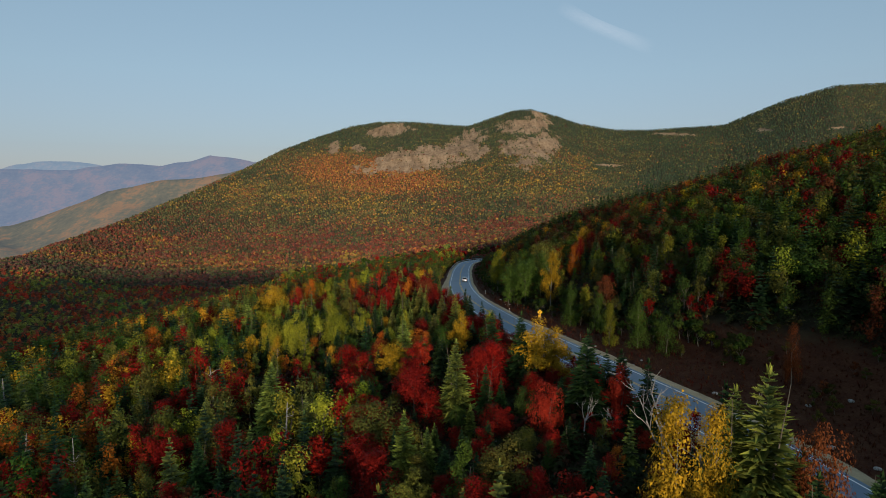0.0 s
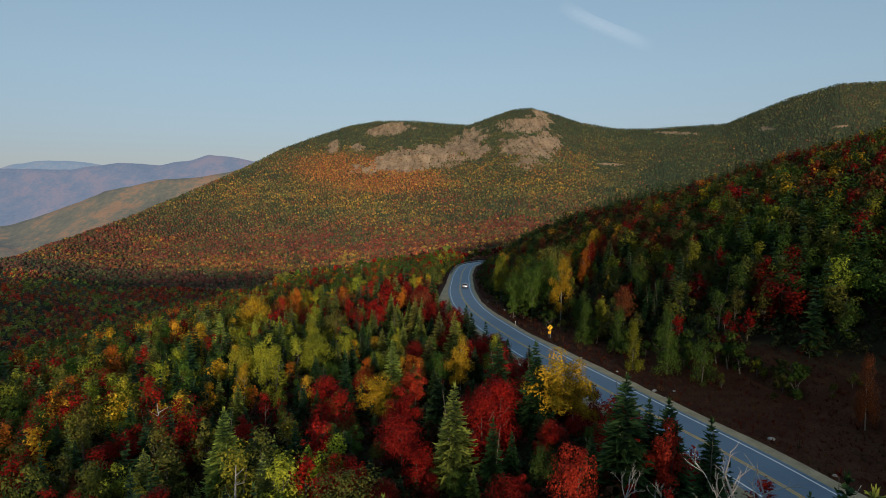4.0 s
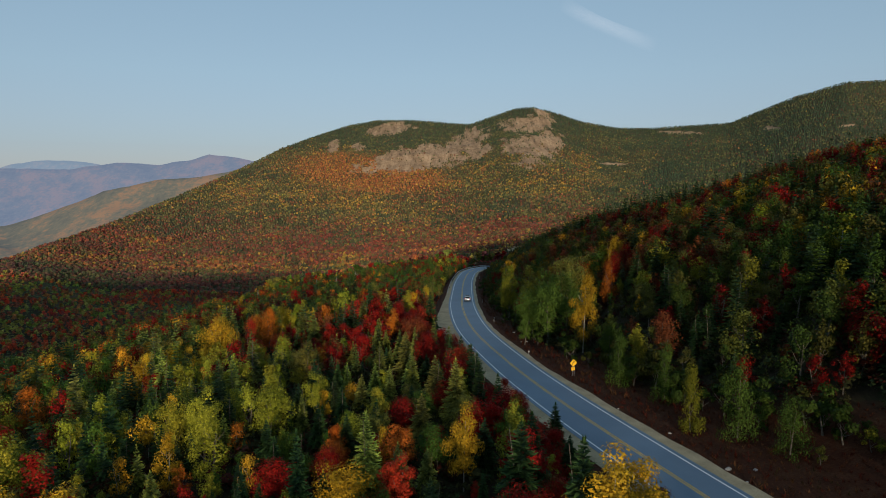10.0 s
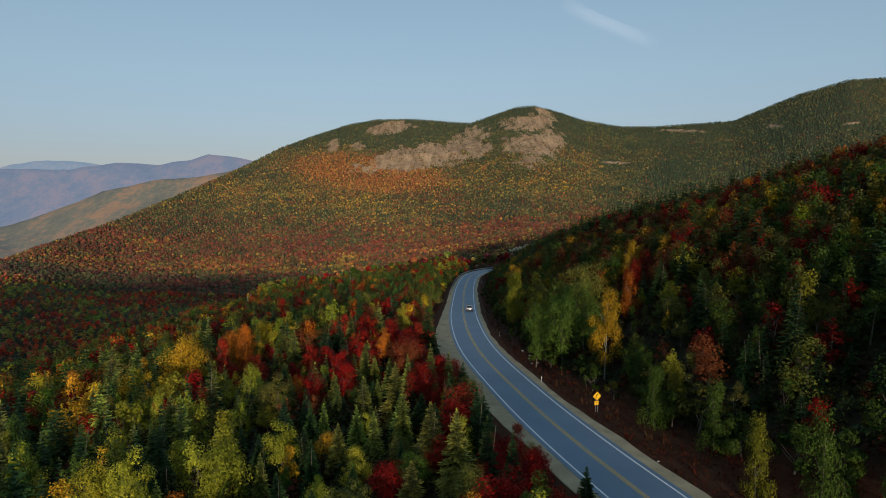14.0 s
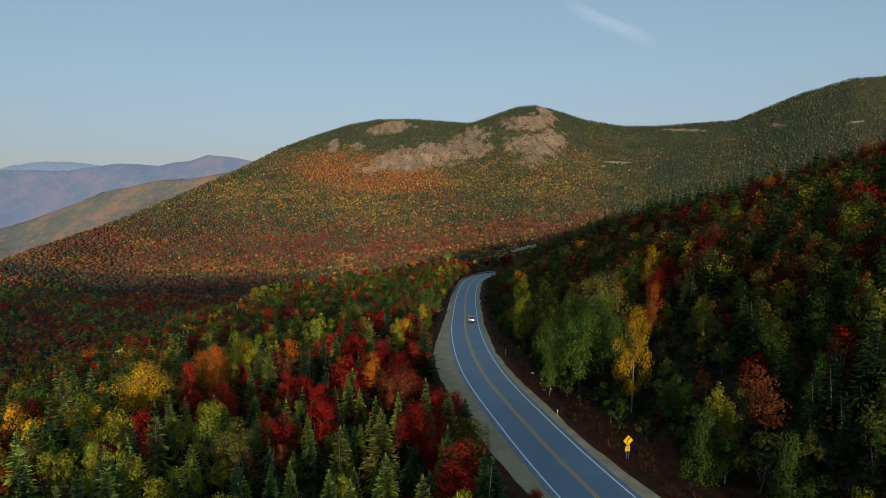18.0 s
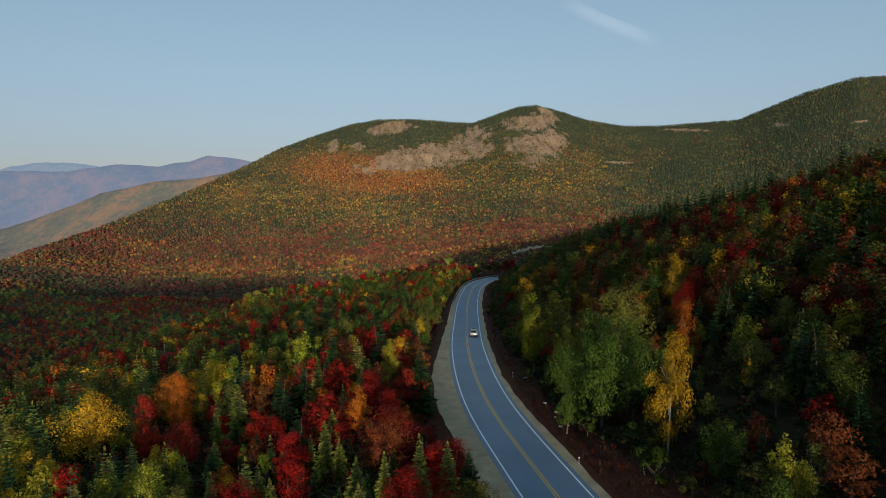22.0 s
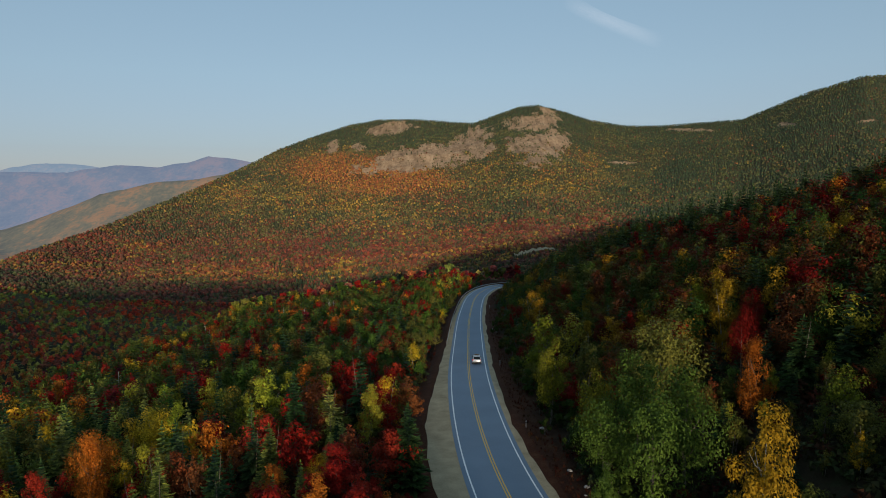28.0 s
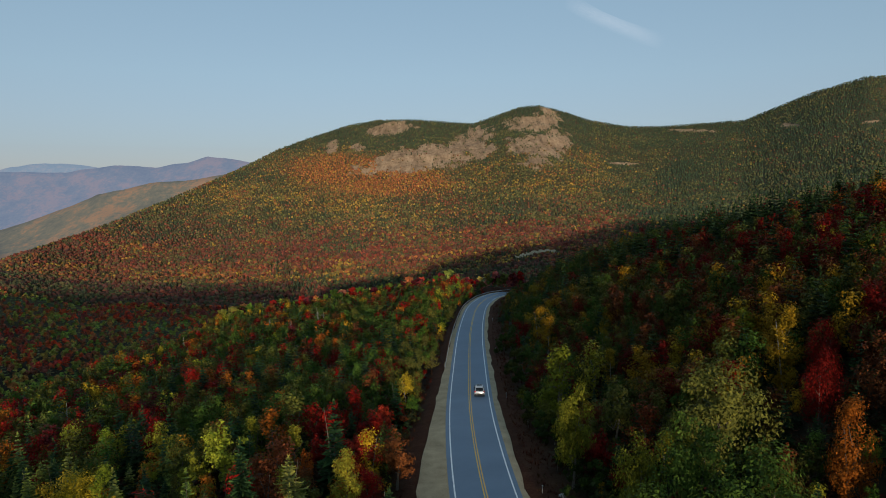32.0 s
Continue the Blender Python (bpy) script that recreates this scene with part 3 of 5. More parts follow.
# what grows where near the road: middle x, y, reach in x and y, and the mix of kinds
DEFAULT_LEFT = mix(spruce=34, pale_spruce=10, red=9, scarlet=3, orange=6, yellow=6, lime=9, green=20, olive=18, rust=5)
STANDS = [
    (0, 78, 60, 24, mix(spruce=32, pale_spruce=6, red=44, scarlet=8, green=10, olive=12, lime=4)),
    (-70, 100, 50, 44, mix(spruce=48, pale_spruce=18, red=6, green=20, olive=18, yellow=4, orange=4)),
    (16, 112, 24, 18, mix(spruce=22, red=40, scarlet=14, yellow=8, olive=10)),
    (-30, 135, 26, 26, mix(spruce=36, pale_spruce=28, lime=26, yellow=5, green=8)),
    (-28, 112, 20, 14, mix(lime=46, yellow=14, pale_spruce=14, green=16, orange=4, spruce=8)),
    (-8, 140, 16, 14, mix(spruce=34, pale_spruce=34, red=10, olive=10, lime=8)),
    (-12, 172, 24, 34, mix(red=60, scarlet=20, spruce=8, pale_spruce=6, rust=12, orange=6)),
    (-42, 195, 28, 26, mix(lime=18, pale_spruce=24, spruce=36, yellow=5, orange=6, scarlet=4, olive=12)),
    (-85, 190, 45, 50, mix(spruce=46, pale_spruce=12, olive=16, orange=6, red=12, yellow=3, green=14)),
    (-25, 250, 40, 34, mix(green=38, olive=30, orange=4, red=12, spruce=26, rust=5)),
    (-90, 270, 60, 50, mix(red=22, crimson=10, olive=28, orange=7, spruce=26, green=18, yellow=2)),
    (-20, 340, 50, 60, mix(olive=30, green=36, red=12, spruce=28, rust=6, orange=2)),
    (30, 180, 18, 26, mix(green=46, lime=22, olive=22, spruce=8)),
    (46, 190, 14, 18, mix(red=44, scarlet=3, rust=18, spruce=18, olive=10)),
    (60, 135, 24, 30, mix(green=38, olive=20, spruce=22, red=10, lime=8)),
    (34, 240, 22, 34, mix(olive=26, yellow=16, red=22, green=18, rust=12, spruce=8)),
    (70, 240, 34, 40, mix(red=30, rust=16, olive=24, spruce=14, yellow=8, green=8)),
    (100, 200, 40, 50, mix(green=30, spruce=24, olive=22, red=14, yellow=8)),
    (125, 285, 40, 28, mix(red=30, olive=22, spruce=26, rust=14, orange=6)),
    (84, 330, 46, 26, mix(spruce=84, green=10, red=3, olive=6)),
    (30, 330, 26, 60, mix(olive=26, green=30, yellow=14, spruce=18, rust=10)),
]
DEFAULT_RIGHT = mix(spruce=28, green=26, olive=22, red=16, rust=8, yellow=8)


def near_kinds(x, y, rng):
    """The kind of tree at each place of the near woods, as numbers into KINDS."""
    off, _ = road_side(x, y)
    p = np.where((off > 0)[:, None], DEFAULT_RIGHT, DEFAULT_LEFT) * 0.35
    for cx, cy, rx, ry, share in STANDS:
        w = np.exp(-(((x - cx) / rx) ** 2 + ((y - cy) / ry) ** 2) ** 1.5)
        p = p + 2.2 * w[:, None] * share
    p[:, :2] *= np.where(off < 0, 1.0, 1.1)[:, None]
    for k in range(len(KINDS)):
        p[:, k] *= np.exp(1.6 * rough_noise(x, y, 22, 100 + 7 * k, 2))
    p = p / p.sum(1, keepdims=True)
    return (p.cumsum(1) < rng.random(len(x))[:, None]).sum(1).clip(0, len(KINDS) - 1)


def scatter(x0, x1, y0, y1, step, rng, jitter=0.75):
    gx, gy = np.meshgrid(np.arange(x0, x1, step), np.arange(y0, y1, step * 0.87))
    gx = gx + (np.arange(gx.shape[0]) % 2)[:, None] * step / 2
    gx, gy = gx + (rng.random(gx.shape) - 0.5) * step * jitter, gy + (rng.random(gx.shape) - 0.5) * step * jitter
    return gx.ravel(), gy.ravel()


def woods(name, label, templates, x, y, z, height, girth, tint, rng, material, category="forest"):
    """Many trees joined into one mesh."""
    pick = rng.integers(0, len(templates), len(x))
    turn = rng.random(len(x)) * 2 * np.pi
    vs, fs, ts, n0 = [], [], [], 0
    for k, (tv, tf) in enumerate(templates):
        m = pick == k
        n = int(m.sum())
        if not n:
            continue
        c, s = np.cos(turn[m])[:, None], np.sin(turn[m])[:, None]
        w, h = (height[m] * girth[m])[:, None], height[m][:, None]
        v = np.stack([(tv[:, 0] * c - tv[:, 1] * s) * w + x[m][:, None], (tv[:, 0] * s + tv[:, 1] * c) * w + y[m][:, None], tv[:, 2] * h + z[m][:, None]], -1)
        f = tf[None] + (np.arange(n) * len(tv))[:, None, None] + n0
        vs.append(v.reshape(-1, 3))
        fs.append(f.reshape(-1, tf.shape[1]))
        ts.append(np.repeat(tint[m], len(tv), 0))
        n0 += n * len(tv)
    ob = new(name, quick_mesh(name, np.vstack(vs), np.vstack(fs), material, np.vstack(ts)))
    return tagged(ob, label, category, kind="stuff")


def hue_of(kind, rng):
    return (HUE_TABLE[kind] * rng.uniform(0.72, 1.3, (len(kind), 1)) * rng.uniform(0.88, 1.12, (len(kind), 3))).clip(0, 0.7)


NAMES = {"spruce": ("spruce_tree", "dark green spruce tree with drooping boughs", "spruce"), "pale_spruce": ("spruce_tree", "pale yellow-green spruce tree with layered boughs", "spruce"),
         "red": ("maple_tree", "deep red autumn maple tree", "maple"), "scarlet": ("maple_tree", "bright scarlet autumn maple tree", "maple"), "orange": ("maple_tree", "orange autumn maple tree", "maple"),
         "crimson": ("maple_tree", "crimson autumn maple tree", "maple"), "rust": ("maple_tree", "rust-brown autumn maple tree", "maple"), "yellow": ("birch_tree", "golden yellow autumn birch tree", "birch"),
         "lime": ("birch_tree", "yellow-green birch tree turning to autumn", "birch"), "green": ("birch_tree", "green leafy birch tree", "birch"), "olive": ("beech_tree", "olive-green broadleaf tree turning brown", "beech")}
FULL = {"spruce": HI_SPRUCE, "maple": HI_MAPLE, "birch": HI_BIRCH, "beech": HI_MAPLE}
SHAPES = {"spruce": (SPRUCE, SPRUCE_TRUNK), "maple": (MAPLE, MAPLE_TRUNK), "birch": (BIRCH, BIRCH_TRUNK), "beech": (MAPLE, MAPLE_TRUNK)}


def plant(kind, x, y, z, height, girth, turn, hue, variant, label="", full=False):
    """One tree with a trunk and a crown."""
    name, text, shape = NAMES[kind]
    crowns, trunks = SHAPES[shape]
    crowns = FULL[shape] if full else crowns
    if shape == "birch" and variant % 3 < 2:      # most birches have grown broad and round
        crowns, girth = (HI_MAPLE if full else MAPLE), girth * 0.88
    if kind in ("green", "lime"):
        trunks = MAPLE_TRUNK
    tree = tagged(new(name), label or text, shape if shape == "spruce" else "tree", name.replace("_tree", " trees in the forest"))
    tree.matrix_basis = pose(x, y, z, 0, 0, turn) @ Matrix.Diagonal((height * girth, height * girth, height, 1))
    part("trunk", trunks[variant % len(trunks)], None, tree)
    crown = part("crown", crowns[variant % len(crowns)], None, tree)
    crown.color = (*hue, 1)
    return tree


# trees that stand out: x, y, height, width as a share of the height, and the kind
LANDMARKS = [
    ("yellow", -45.6, 172, 13.5, 0.84, "round golden yellow autumn tree with a domed crown", "beech"), ("scarlet", -38.9, 173.7, 13.5, 0.6, "", ""), ("scarlet", -36.5, 170, 10, 0.8, "", ""),
    ("orange", -36.5, 179.4, 14.5, 0.55, "", ""), ("yellow", 26.6, 161, 15, 0.74, "tall open golden birch tree with a pale trunk", "gold"), ("olive", 30.4, 196, 16.5, 0.85, "broad yellowish olive-green tree above the road", ""),
    ("orange", 37.2, 185.2, 15, 0.66, "", ""), ("red", 41, 197, 16, 0.45, "", ""), ("red", 47, 207, 15, 0.5, "", ""), ("yellow", 44.5, 211, 17, 0.7, "", ""), ("olive", 63.3, 195.7, 13.5, 0.7, "", ""),
    ("spruce", 44, 188, 15, 0.7, "", ""), ("lime", 17, 204, 12.8, 0.85, "", ""), ("green", 22, 173, 12.5, 1.15, "", ""), ("green", 26.5, 177, 14, 1.1, "", ""), ("green", 19.2, 180, 10.5, 1.1, "", ""),
    ("green", 24, 186, 14, 1.1, "", ""), ("lime", 20.5, 190, 11, 1.0, "", ""), ("green", 17.2, 172, 6.5, 1.2, "", ""), ("spruce", -2.2, 181.3, 10.7, 1.15, "", ""), ("spruce", 13.3, 104, 6.5, 0.9, "", ""),
    ("pale_spruce", -10.5, 151.6, 11.5, 1.0, "", ""), ("pale_spruce", -8.5, 136, 10.5, 1.0, "", ""), ("pale_spruce", -16, 117, 10, 0.95, "", ""), ("pale_spruce", -26, 99, 11, 0.8, "", ""), ("pale_spruce", -23.5, 157, 10, 1.0, "", ""),
    ("pale_spruce", -25.4, 171.5, 13, 0.9, "", ""), ("lime", -23.3, 107, 14, 0.9, "", ""), ("lime", -20, 118.6, 13, 0.9, "", ""), ("yellow", -27.5, 106, 12, 0.8, "", ""), ("yellow", 2.6, 97, 13, 0.62, "", "beech"),
    ("yellow", 12, 83.6, 12, 0.9, "golden orange autumn tree with a domed crown", "beech"), ("yellow", 14.9, 86.2, 12, 0.95, "", "beech"), ("yellow", 16, 43.4, 17.5, 0.66, "", "beech"), ("yellow", 19.5, 45.2, 15.5, 0.5, "", "beech"), ("yellow", -7.5, 94, 11, 0.9, "", "beech"),
    ("spruce", 10.1, 83.1, 15, 0.45, "", ""), ("spruce", 15.5, 68.9, 15.5, 0.55, "", ""), ("spruce", 19.4, 69.9, 12.8, 0.5, "", ""), ("spruce", 18.2, 71.3, 12.4, 0.5, "", ""), ("spruce", 20.3, 63.4, 13.5, 0.5, "", ""),
    ("spruce", 22.5, 50.8, 15, 0.4, "", ""), ("pale_spruce", 23.4, 45.9, 17.7, 0.5, "", ""), ("pale_spruce", 21.8, 47.5, 15.8, 0.5, "", ""), ("pale_spruce", 1.5, 73.4, 15.5, 0.5, "", ""), ("rust", 26.5, 44.5, 14, 0.6, "", ""),
    ("scarlet", 18.7, 68.1, 11.5, 0.7, "", ""), ("scarlet", 10.6, 65.4, 12, 0.6, "", ""), ("red", 4.2, 75.6, 13.5, 0.7, "", ""), ("red", -4, 85, 12, 0.8, "", ""), ("orange", -62, 138, 13, 0.9, "", ""),
    ("green", 31, 128.7, 8.5, 1.1, "", ""), ("lime", 30.4, 117.7, 8.3, 1.0, "", ""), ("green", 37.9, 109.2, 7, 1.35, "", ""), ("green", 34.6, 114.4, 10, 1.1, "", ""), ("green", 27.4, 138, 8, 1.15, "", ""), ("rust", 47.9, 87.9, 9.5, 0.6, "", ""),
    ("spruce", 28, 50, 9, 1.0, "", ""), ("spruce", 30, 43, 10, 1.0, "", ""), ("red", 26.5, 54, 8.5, 0.8, "", ""), ("spruce", 25, 57, 10, 1.0, "", ""), ("rust", 29.5, 38.5, 9, 0.8, "", ""),
    ("spruce", 31.5, 37.5, 9.5, 1.0, "", ""), ("spruce", 26.8, 47, 11, 1.0, "", ""), ("spruce", 24.5, 41, 12, 1.0, "", ""),
    ("lime", 30.5, 140, 8, 1.0, "", ""), ("olive", 41, 172, 11, 0.9, "", ""), ("olive", 50, 182, 11, 0.9, "", ""),
]

# single trees that stand out, by kind: x, y, height
MARKS = {
    "yellow": [(-62.8, 122.3, 12.6), (-57.8, 184.4, 11.2), (-45.1, 174.2, 12.6), (-11.2, 123.8, 8.4), (-52.2, 155.3, 12.6), (-11, 175.4, 9.8), (-38.9, 199.6, 12.6), (-4.6, 241.5, 8), (25, 289.4, 10.8), (33.3, 260.3, 10.8), (29.2, 236.7, 9.6), (46.5, 215.4, 15.6), (25.7, 280.5, 9.6), (33, 354.1, 10.8)],
    "orange": [(-100.1, 170.5, 11.2), (-59.9, 120.2, 12.6), (-38.3, 183.8, 12.6), (-8.8, 164.2, 11.2), (2.6, 144, 3.6), (-7.9, 196.7, 9.8), (-15, 172.8, 9.8), (-42.5, 191.9, 12.6), (-20.4, 213.1, 12.6)],
    "lime": [(-30.6, 114.9, 12.6), (-19, 115.1, 12.6), (-26.3, 113, 14), (-6.8, 114.6, 11.2), (-25.6, 121.9, 11.2), (-25.1, 145.1, 12.6), (-23.2, 146.8, 9.8), (-35.7, 140.2, 12.6), (-37.6, 219.2, 12.6), (-35.3, 199.3, 12.6), (-55.4, 228, 12.6), (-47.3, 222.1, 11.2), (-23.7, 204.6, 14), (-7.7, 193.3, 11.2), (50.9, 148.1, 14.4), (32.7, 123.5, 7.2), (34.2, 143.5, 7.2), (19.4, 228, 10.8), (36.1, 171.7, 9.6), (26.2, 235.8, 10.8), (45.1, 225.1, 13.2), (20.4, 234.1, 9.6)],
    "olive": [(-6.5, 83.6, 12.6), (-6.7, 158.5, 8.4), (-20.3, 138, 12.6), (-29.4, 206.1, 11.2), (-17.8, 214.7, 12.6), (24, 213.1, 10.8)],
    "red": [(-3.7, 81.5, 11.2), (3.7, 82.1, 11.2), (-23.3, 69.1, 12.6), (-31.9, 72.4, 12.6), (-7.9, 61.3, 12.6), (-3.6, 78, 12.6), (-14, 98.4, 11.2), (-13.8, 151.8, 12.6), (-16.3, 142, 11.2), (-1.5, 138.8, 11.2), (-12.2, 144.5, 11.2), (-17.6, 159, 11.2), (-21, 164.7, 11.2), (-8.3, 171.1, 11.2), (-5.7, 195, 8), (-49.5, 260.6, 12.6), (-12.9, 205, 9.8), (47.4, 135.6, 12), (41.3, 248.6, 10.8), (38.3, 264.3, 9.6)],
    "scarlet": [(11.2, 68.1, 11.2), (18.9, 68.7, 11.2), (-30.8, 166.6, 11.2)],
    "pale_spruce": [(-21.4, 80, 15.4), (-29.9, 80.5, 12.6), (-10.9, 158.2, 11.2), (-6.1, 142.3, 11.2), (-23.5, 84.8, 14), (-3.2, 123.4, 12.6), (-8.7, 135.2, 15.4), (-13.4, 142.1, 11.2), (-4.6, 132.9, 12.6), (-0.2, 118, 12.6), (2.2, 113.5, 12.6), (-3.6, 126.8, 11.2), (-8.2, 125.7, 11.2), (-12.6, 130.6, 11.2), (-15.4, 115.7, 12.6), (-56, 169.4, 12.6), (-32.9, 137.4, 12.6), (-40.5, 131.2, 12.6), (-49.3, 137.9, 11.2), (-1.5, 108.7, 11.2), (-58.9, 174.3, 14), (-26.3, 166.2, 11.2), (-10.5, 133.7, 12.6), (-8.2, 131.7, 12.6), (-46, 202.9, 12.6), (-36.4, 187.6, 12.6), (-16.1, 176.6, 12.6), (-70.4, 240.6, 12.6)],
    "spruce": [(-25.4, 65.5, 12.6), (4.8, 71.6, 12.6), (13, 73.3, 12.6), (-3.3, 84.5, 11.2), (-39.9, 98.6, 12.6), (-17.5, 122, 11.2), (15.7, 65.6, 11.2), (-36.3, 95.5, 12.6), (-6.6, 111.6, 11.2), (-0.1, 86.2, 12.6), (-12.8, 110.5, 11.2), (-9.3, 107.6, 11.2), (-23.8, 158.1, 12.6), (-27.6, 169.2, 12.6), (-15.8, 186.5, 15.4), (-45.2, 206.8, 11.2), (-39.8, 216.5, 12.6), (-9.9, 200, 14), (-22.2, 209.4, 11.2), (-5.6, 230, 8), (-34.4, 110.8, 12), (-24.3, 116, 12), (-30.5, 111.8, 12), (-19.8, 119.1, 12)],
    "rust": [(-4.3, 149.8, 11.2), (-3.6, 205.2, 8)],
    "green": [(42.4, 154.7, 13.2), (49.4, 157, 13.2), (31.2, 144, 7.2), (31.8, 126.7, 9.6), (36.4, 118.7, 9), (29.8, 152.9, 7.2), (42.5, 174.2, 13.2), (25.7, 183.2, 14.4)],
}


def near_woods():
    rng = np.random.default_rng(11)
    x, y = scatter(-150, 190, 22, 452, 3.35, rng, 0.9)
    off, zr = road_side(x, y)
    z = ground_height(x, y)
    grass = open_grass(x, y)
    keep = (grass < 0.3) & (np.abs(off) > 6.5) & (np.abs(x) < 0.70 * (y + 12)) & (off > -130)
    keep &= y < np.interp(x, [20, 60, 90, 140, 220], [460, 395, 372, 332, 320])
    keep &= ~((off > 0) & (y > 420) & (x < 170) & (np.abs(np.interp(x, LINE[LINE[:, 1] > 430][:, 0], LINE[LINE[:, 1] > 430][:, 1]) - y) < 9))
    keep &= ~((off > 13) & (off < 42) & (y > 92) & (y < 182) & (rng.random(len(x)) < 0.35))      # thin scrub above the cut bank
    for lm in LANDMARKS:
        keep &= np.hypot(x - lm[1], y - lm[2]) > (0.13 if "spruce" in lm[0] else 0.2) * lm[3]
    for spots in MARKS.values():
        spots[:] = [s for s in spots if min(math.hypot(s[0] - lm[1], s[1] - lm[2]) - (3.0 if lm[1] > 15 else 0.0) for lm in LANDMARKS) > 3.2]
        for mx, my, mh in spots:
            keep &= np.hypot(x - mx, y - my) > 2.0
    x, y, z, off = x[keep], y[keep], z[keep], off[keep]
    kind = near_kinds(x, y, rng)
    names = np.array(KINDS)[kind]
    conifer = np.isin(names, ["spruce", "pale_spruce"])
    h = np.where(conifer, 4.6 + 4.6 * rng.random(len(x)), 4.6 + 3.2 * rng.random(len(x)))
    h *= np.interp(off, [-60, -25, -13, -8, 8, 30, 60], [1.1, 1.05, 1.0, 0.7, 0.6, 1.25, 1.5])
    girth = rng.uniform(0.85, 1.2, len(x)) * np.interp(h, [5, 8, 12], [1.05, 0.95, 0.8])
    lower = np.ones(len(x))
    for lm in LANDMARKS:
        ahead = (lm[2] - y > 0) & (lm[2] - y < 20) & (np.abs(x - lm[1] * (1 - 0.012 * (lm[2] - y))) < 3.6)
        lower[ahead] = np.where((lm[2] - y < 9), 0.5, 0.66)[ahead]
    for spots in MARKS.values():
        for mx, my, mh in spots:
            ahead = (my - y > 0) & (my - y < 13) & (np.abs(x - mx) < 2.2)
            lower[ahead] = np.minimum(lower, 0.66)[ahead]
    h *= lower
    h *= np.where((y > 285) & (x > 25), np.where(conifer, 1.2, 1.1), 1.0)
    # hues right of the road are darkened, standing in for the hill's shade
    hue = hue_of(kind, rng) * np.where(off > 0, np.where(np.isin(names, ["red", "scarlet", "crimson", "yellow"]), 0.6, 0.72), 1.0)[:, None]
    # the trees beside the flight line stand one by one, up to 300 of a kind
    near = np.abs(x - 4) + 0.45 * np.abs(y - 140)
    single = np.zeros(len(x), bool)
    for name in {v[0] for v in NAMES.values()}:
        mine = np.where(np.array([NAMES[n][0] == name for n in names]))[0]
        mine = mine[(y[mine] > 50) & (near[mine] < 110)]
        single[mine[np.argsort(near[mine])][:225]] = True
    flank = np.abs(x - 2) + 0.25 * np.abs(y - 110) + np.where((off > 0) & (y < 95), 40, 0)
    fullest = set(np.argsort(np.where(single & (y < 235), flank, 1e9))[:230].tolist())
    for i in np.where(single)[0]:
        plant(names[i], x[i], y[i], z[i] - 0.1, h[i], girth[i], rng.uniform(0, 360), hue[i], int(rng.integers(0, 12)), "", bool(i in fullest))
    for kind_, lx, ly, lh, lg, text, shape in LANDMARKS:
        lz = float(ground_height(np.array([lx]), np.array([ly]))[0])
        off_ = float(road_side(np.array([lx]), np.array([ly]))[0][0])
        # most landmarks right of the road carry the hill's shade in a lower hue
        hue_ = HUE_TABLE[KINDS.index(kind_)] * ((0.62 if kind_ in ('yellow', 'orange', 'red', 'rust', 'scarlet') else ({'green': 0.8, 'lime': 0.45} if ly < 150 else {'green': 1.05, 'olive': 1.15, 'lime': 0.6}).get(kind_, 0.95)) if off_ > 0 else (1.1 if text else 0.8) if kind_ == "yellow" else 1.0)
        tall = max(lh - (0.8 if off_ < 0 else 1.0) * float(bank_lift(np.array(off_), ly)), 4.0) + (1.6 if text and off_ < 0 else 0.0)
        lg = 1.05 if "spruce" in kind_ else min(lg * lh / tall * (1.06 if text else 0.86 if kind_ == "yellow" else 0.74), 1.8)
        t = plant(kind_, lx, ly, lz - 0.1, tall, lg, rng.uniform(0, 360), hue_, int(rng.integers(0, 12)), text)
        crown = next(c for c in t.children if c.name.startswith("crown"))
        if shape == "gold":
            crown.data = GOLD_BIRCH[0]
        elif off_ > 0 and kind_ in ("green", "lime") and ly < 150:      # leafy down to the ground on the bank above the road
            crown.data = BUSHY[int(rng.integers(0, 3))]
            t.matrix_basis = t.matrix_basis @ Matrix.Diagonal((0.74, 0.74, 1, 1))
        elif shape == "beech" or kind_ == "olive" or (off_ > 0 and kind_ in ("green", "lime")) or NAMES[kind_][2] == "maple":
            crown.data = HI_MAPLE[int(rng.integers(0, 4))]
        elif NAMES[kind_][2] == "birch":
            crown.data = HI_BIRCH[int(rng.integers(0, 4))]
        else:
            crown.data = HI_SPRUCE[int(rng.integers(0, 3))]
    for kind_, spots in MARKS.items():
        k = np.full(len(spots), KINDS.index(kind_))
        for (mx, my, mh), hue_ in zip(spots, hue_of(k, rng)):
            # right of the road these hues too are lowered for shade
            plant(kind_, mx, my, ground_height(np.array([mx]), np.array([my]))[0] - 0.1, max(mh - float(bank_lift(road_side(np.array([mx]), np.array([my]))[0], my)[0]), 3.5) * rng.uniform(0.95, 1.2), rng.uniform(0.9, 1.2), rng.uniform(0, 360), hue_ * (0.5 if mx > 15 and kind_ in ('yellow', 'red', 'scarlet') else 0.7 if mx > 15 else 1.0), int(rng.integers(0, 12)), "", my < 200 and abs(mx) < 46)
    rest = ~single
    close = ((y < 285) & (np.abs(x - 5) < 75)) | ((y > 270) & (x > 30) & (x < 140))
    for zone, cones, leaves in ((close, FINE_SPRUCE, FINE_LEAF), (~close, MID_SPRUCE, MID_LEAF)):
        for cone, templates, label in ((True, cones, "spruce forest in dark and yellowish green"), (False, leaves, "broadleaf forest in red, orange, yellow and green autumn colours")):
            m = rest & zone & (conifer == cone)
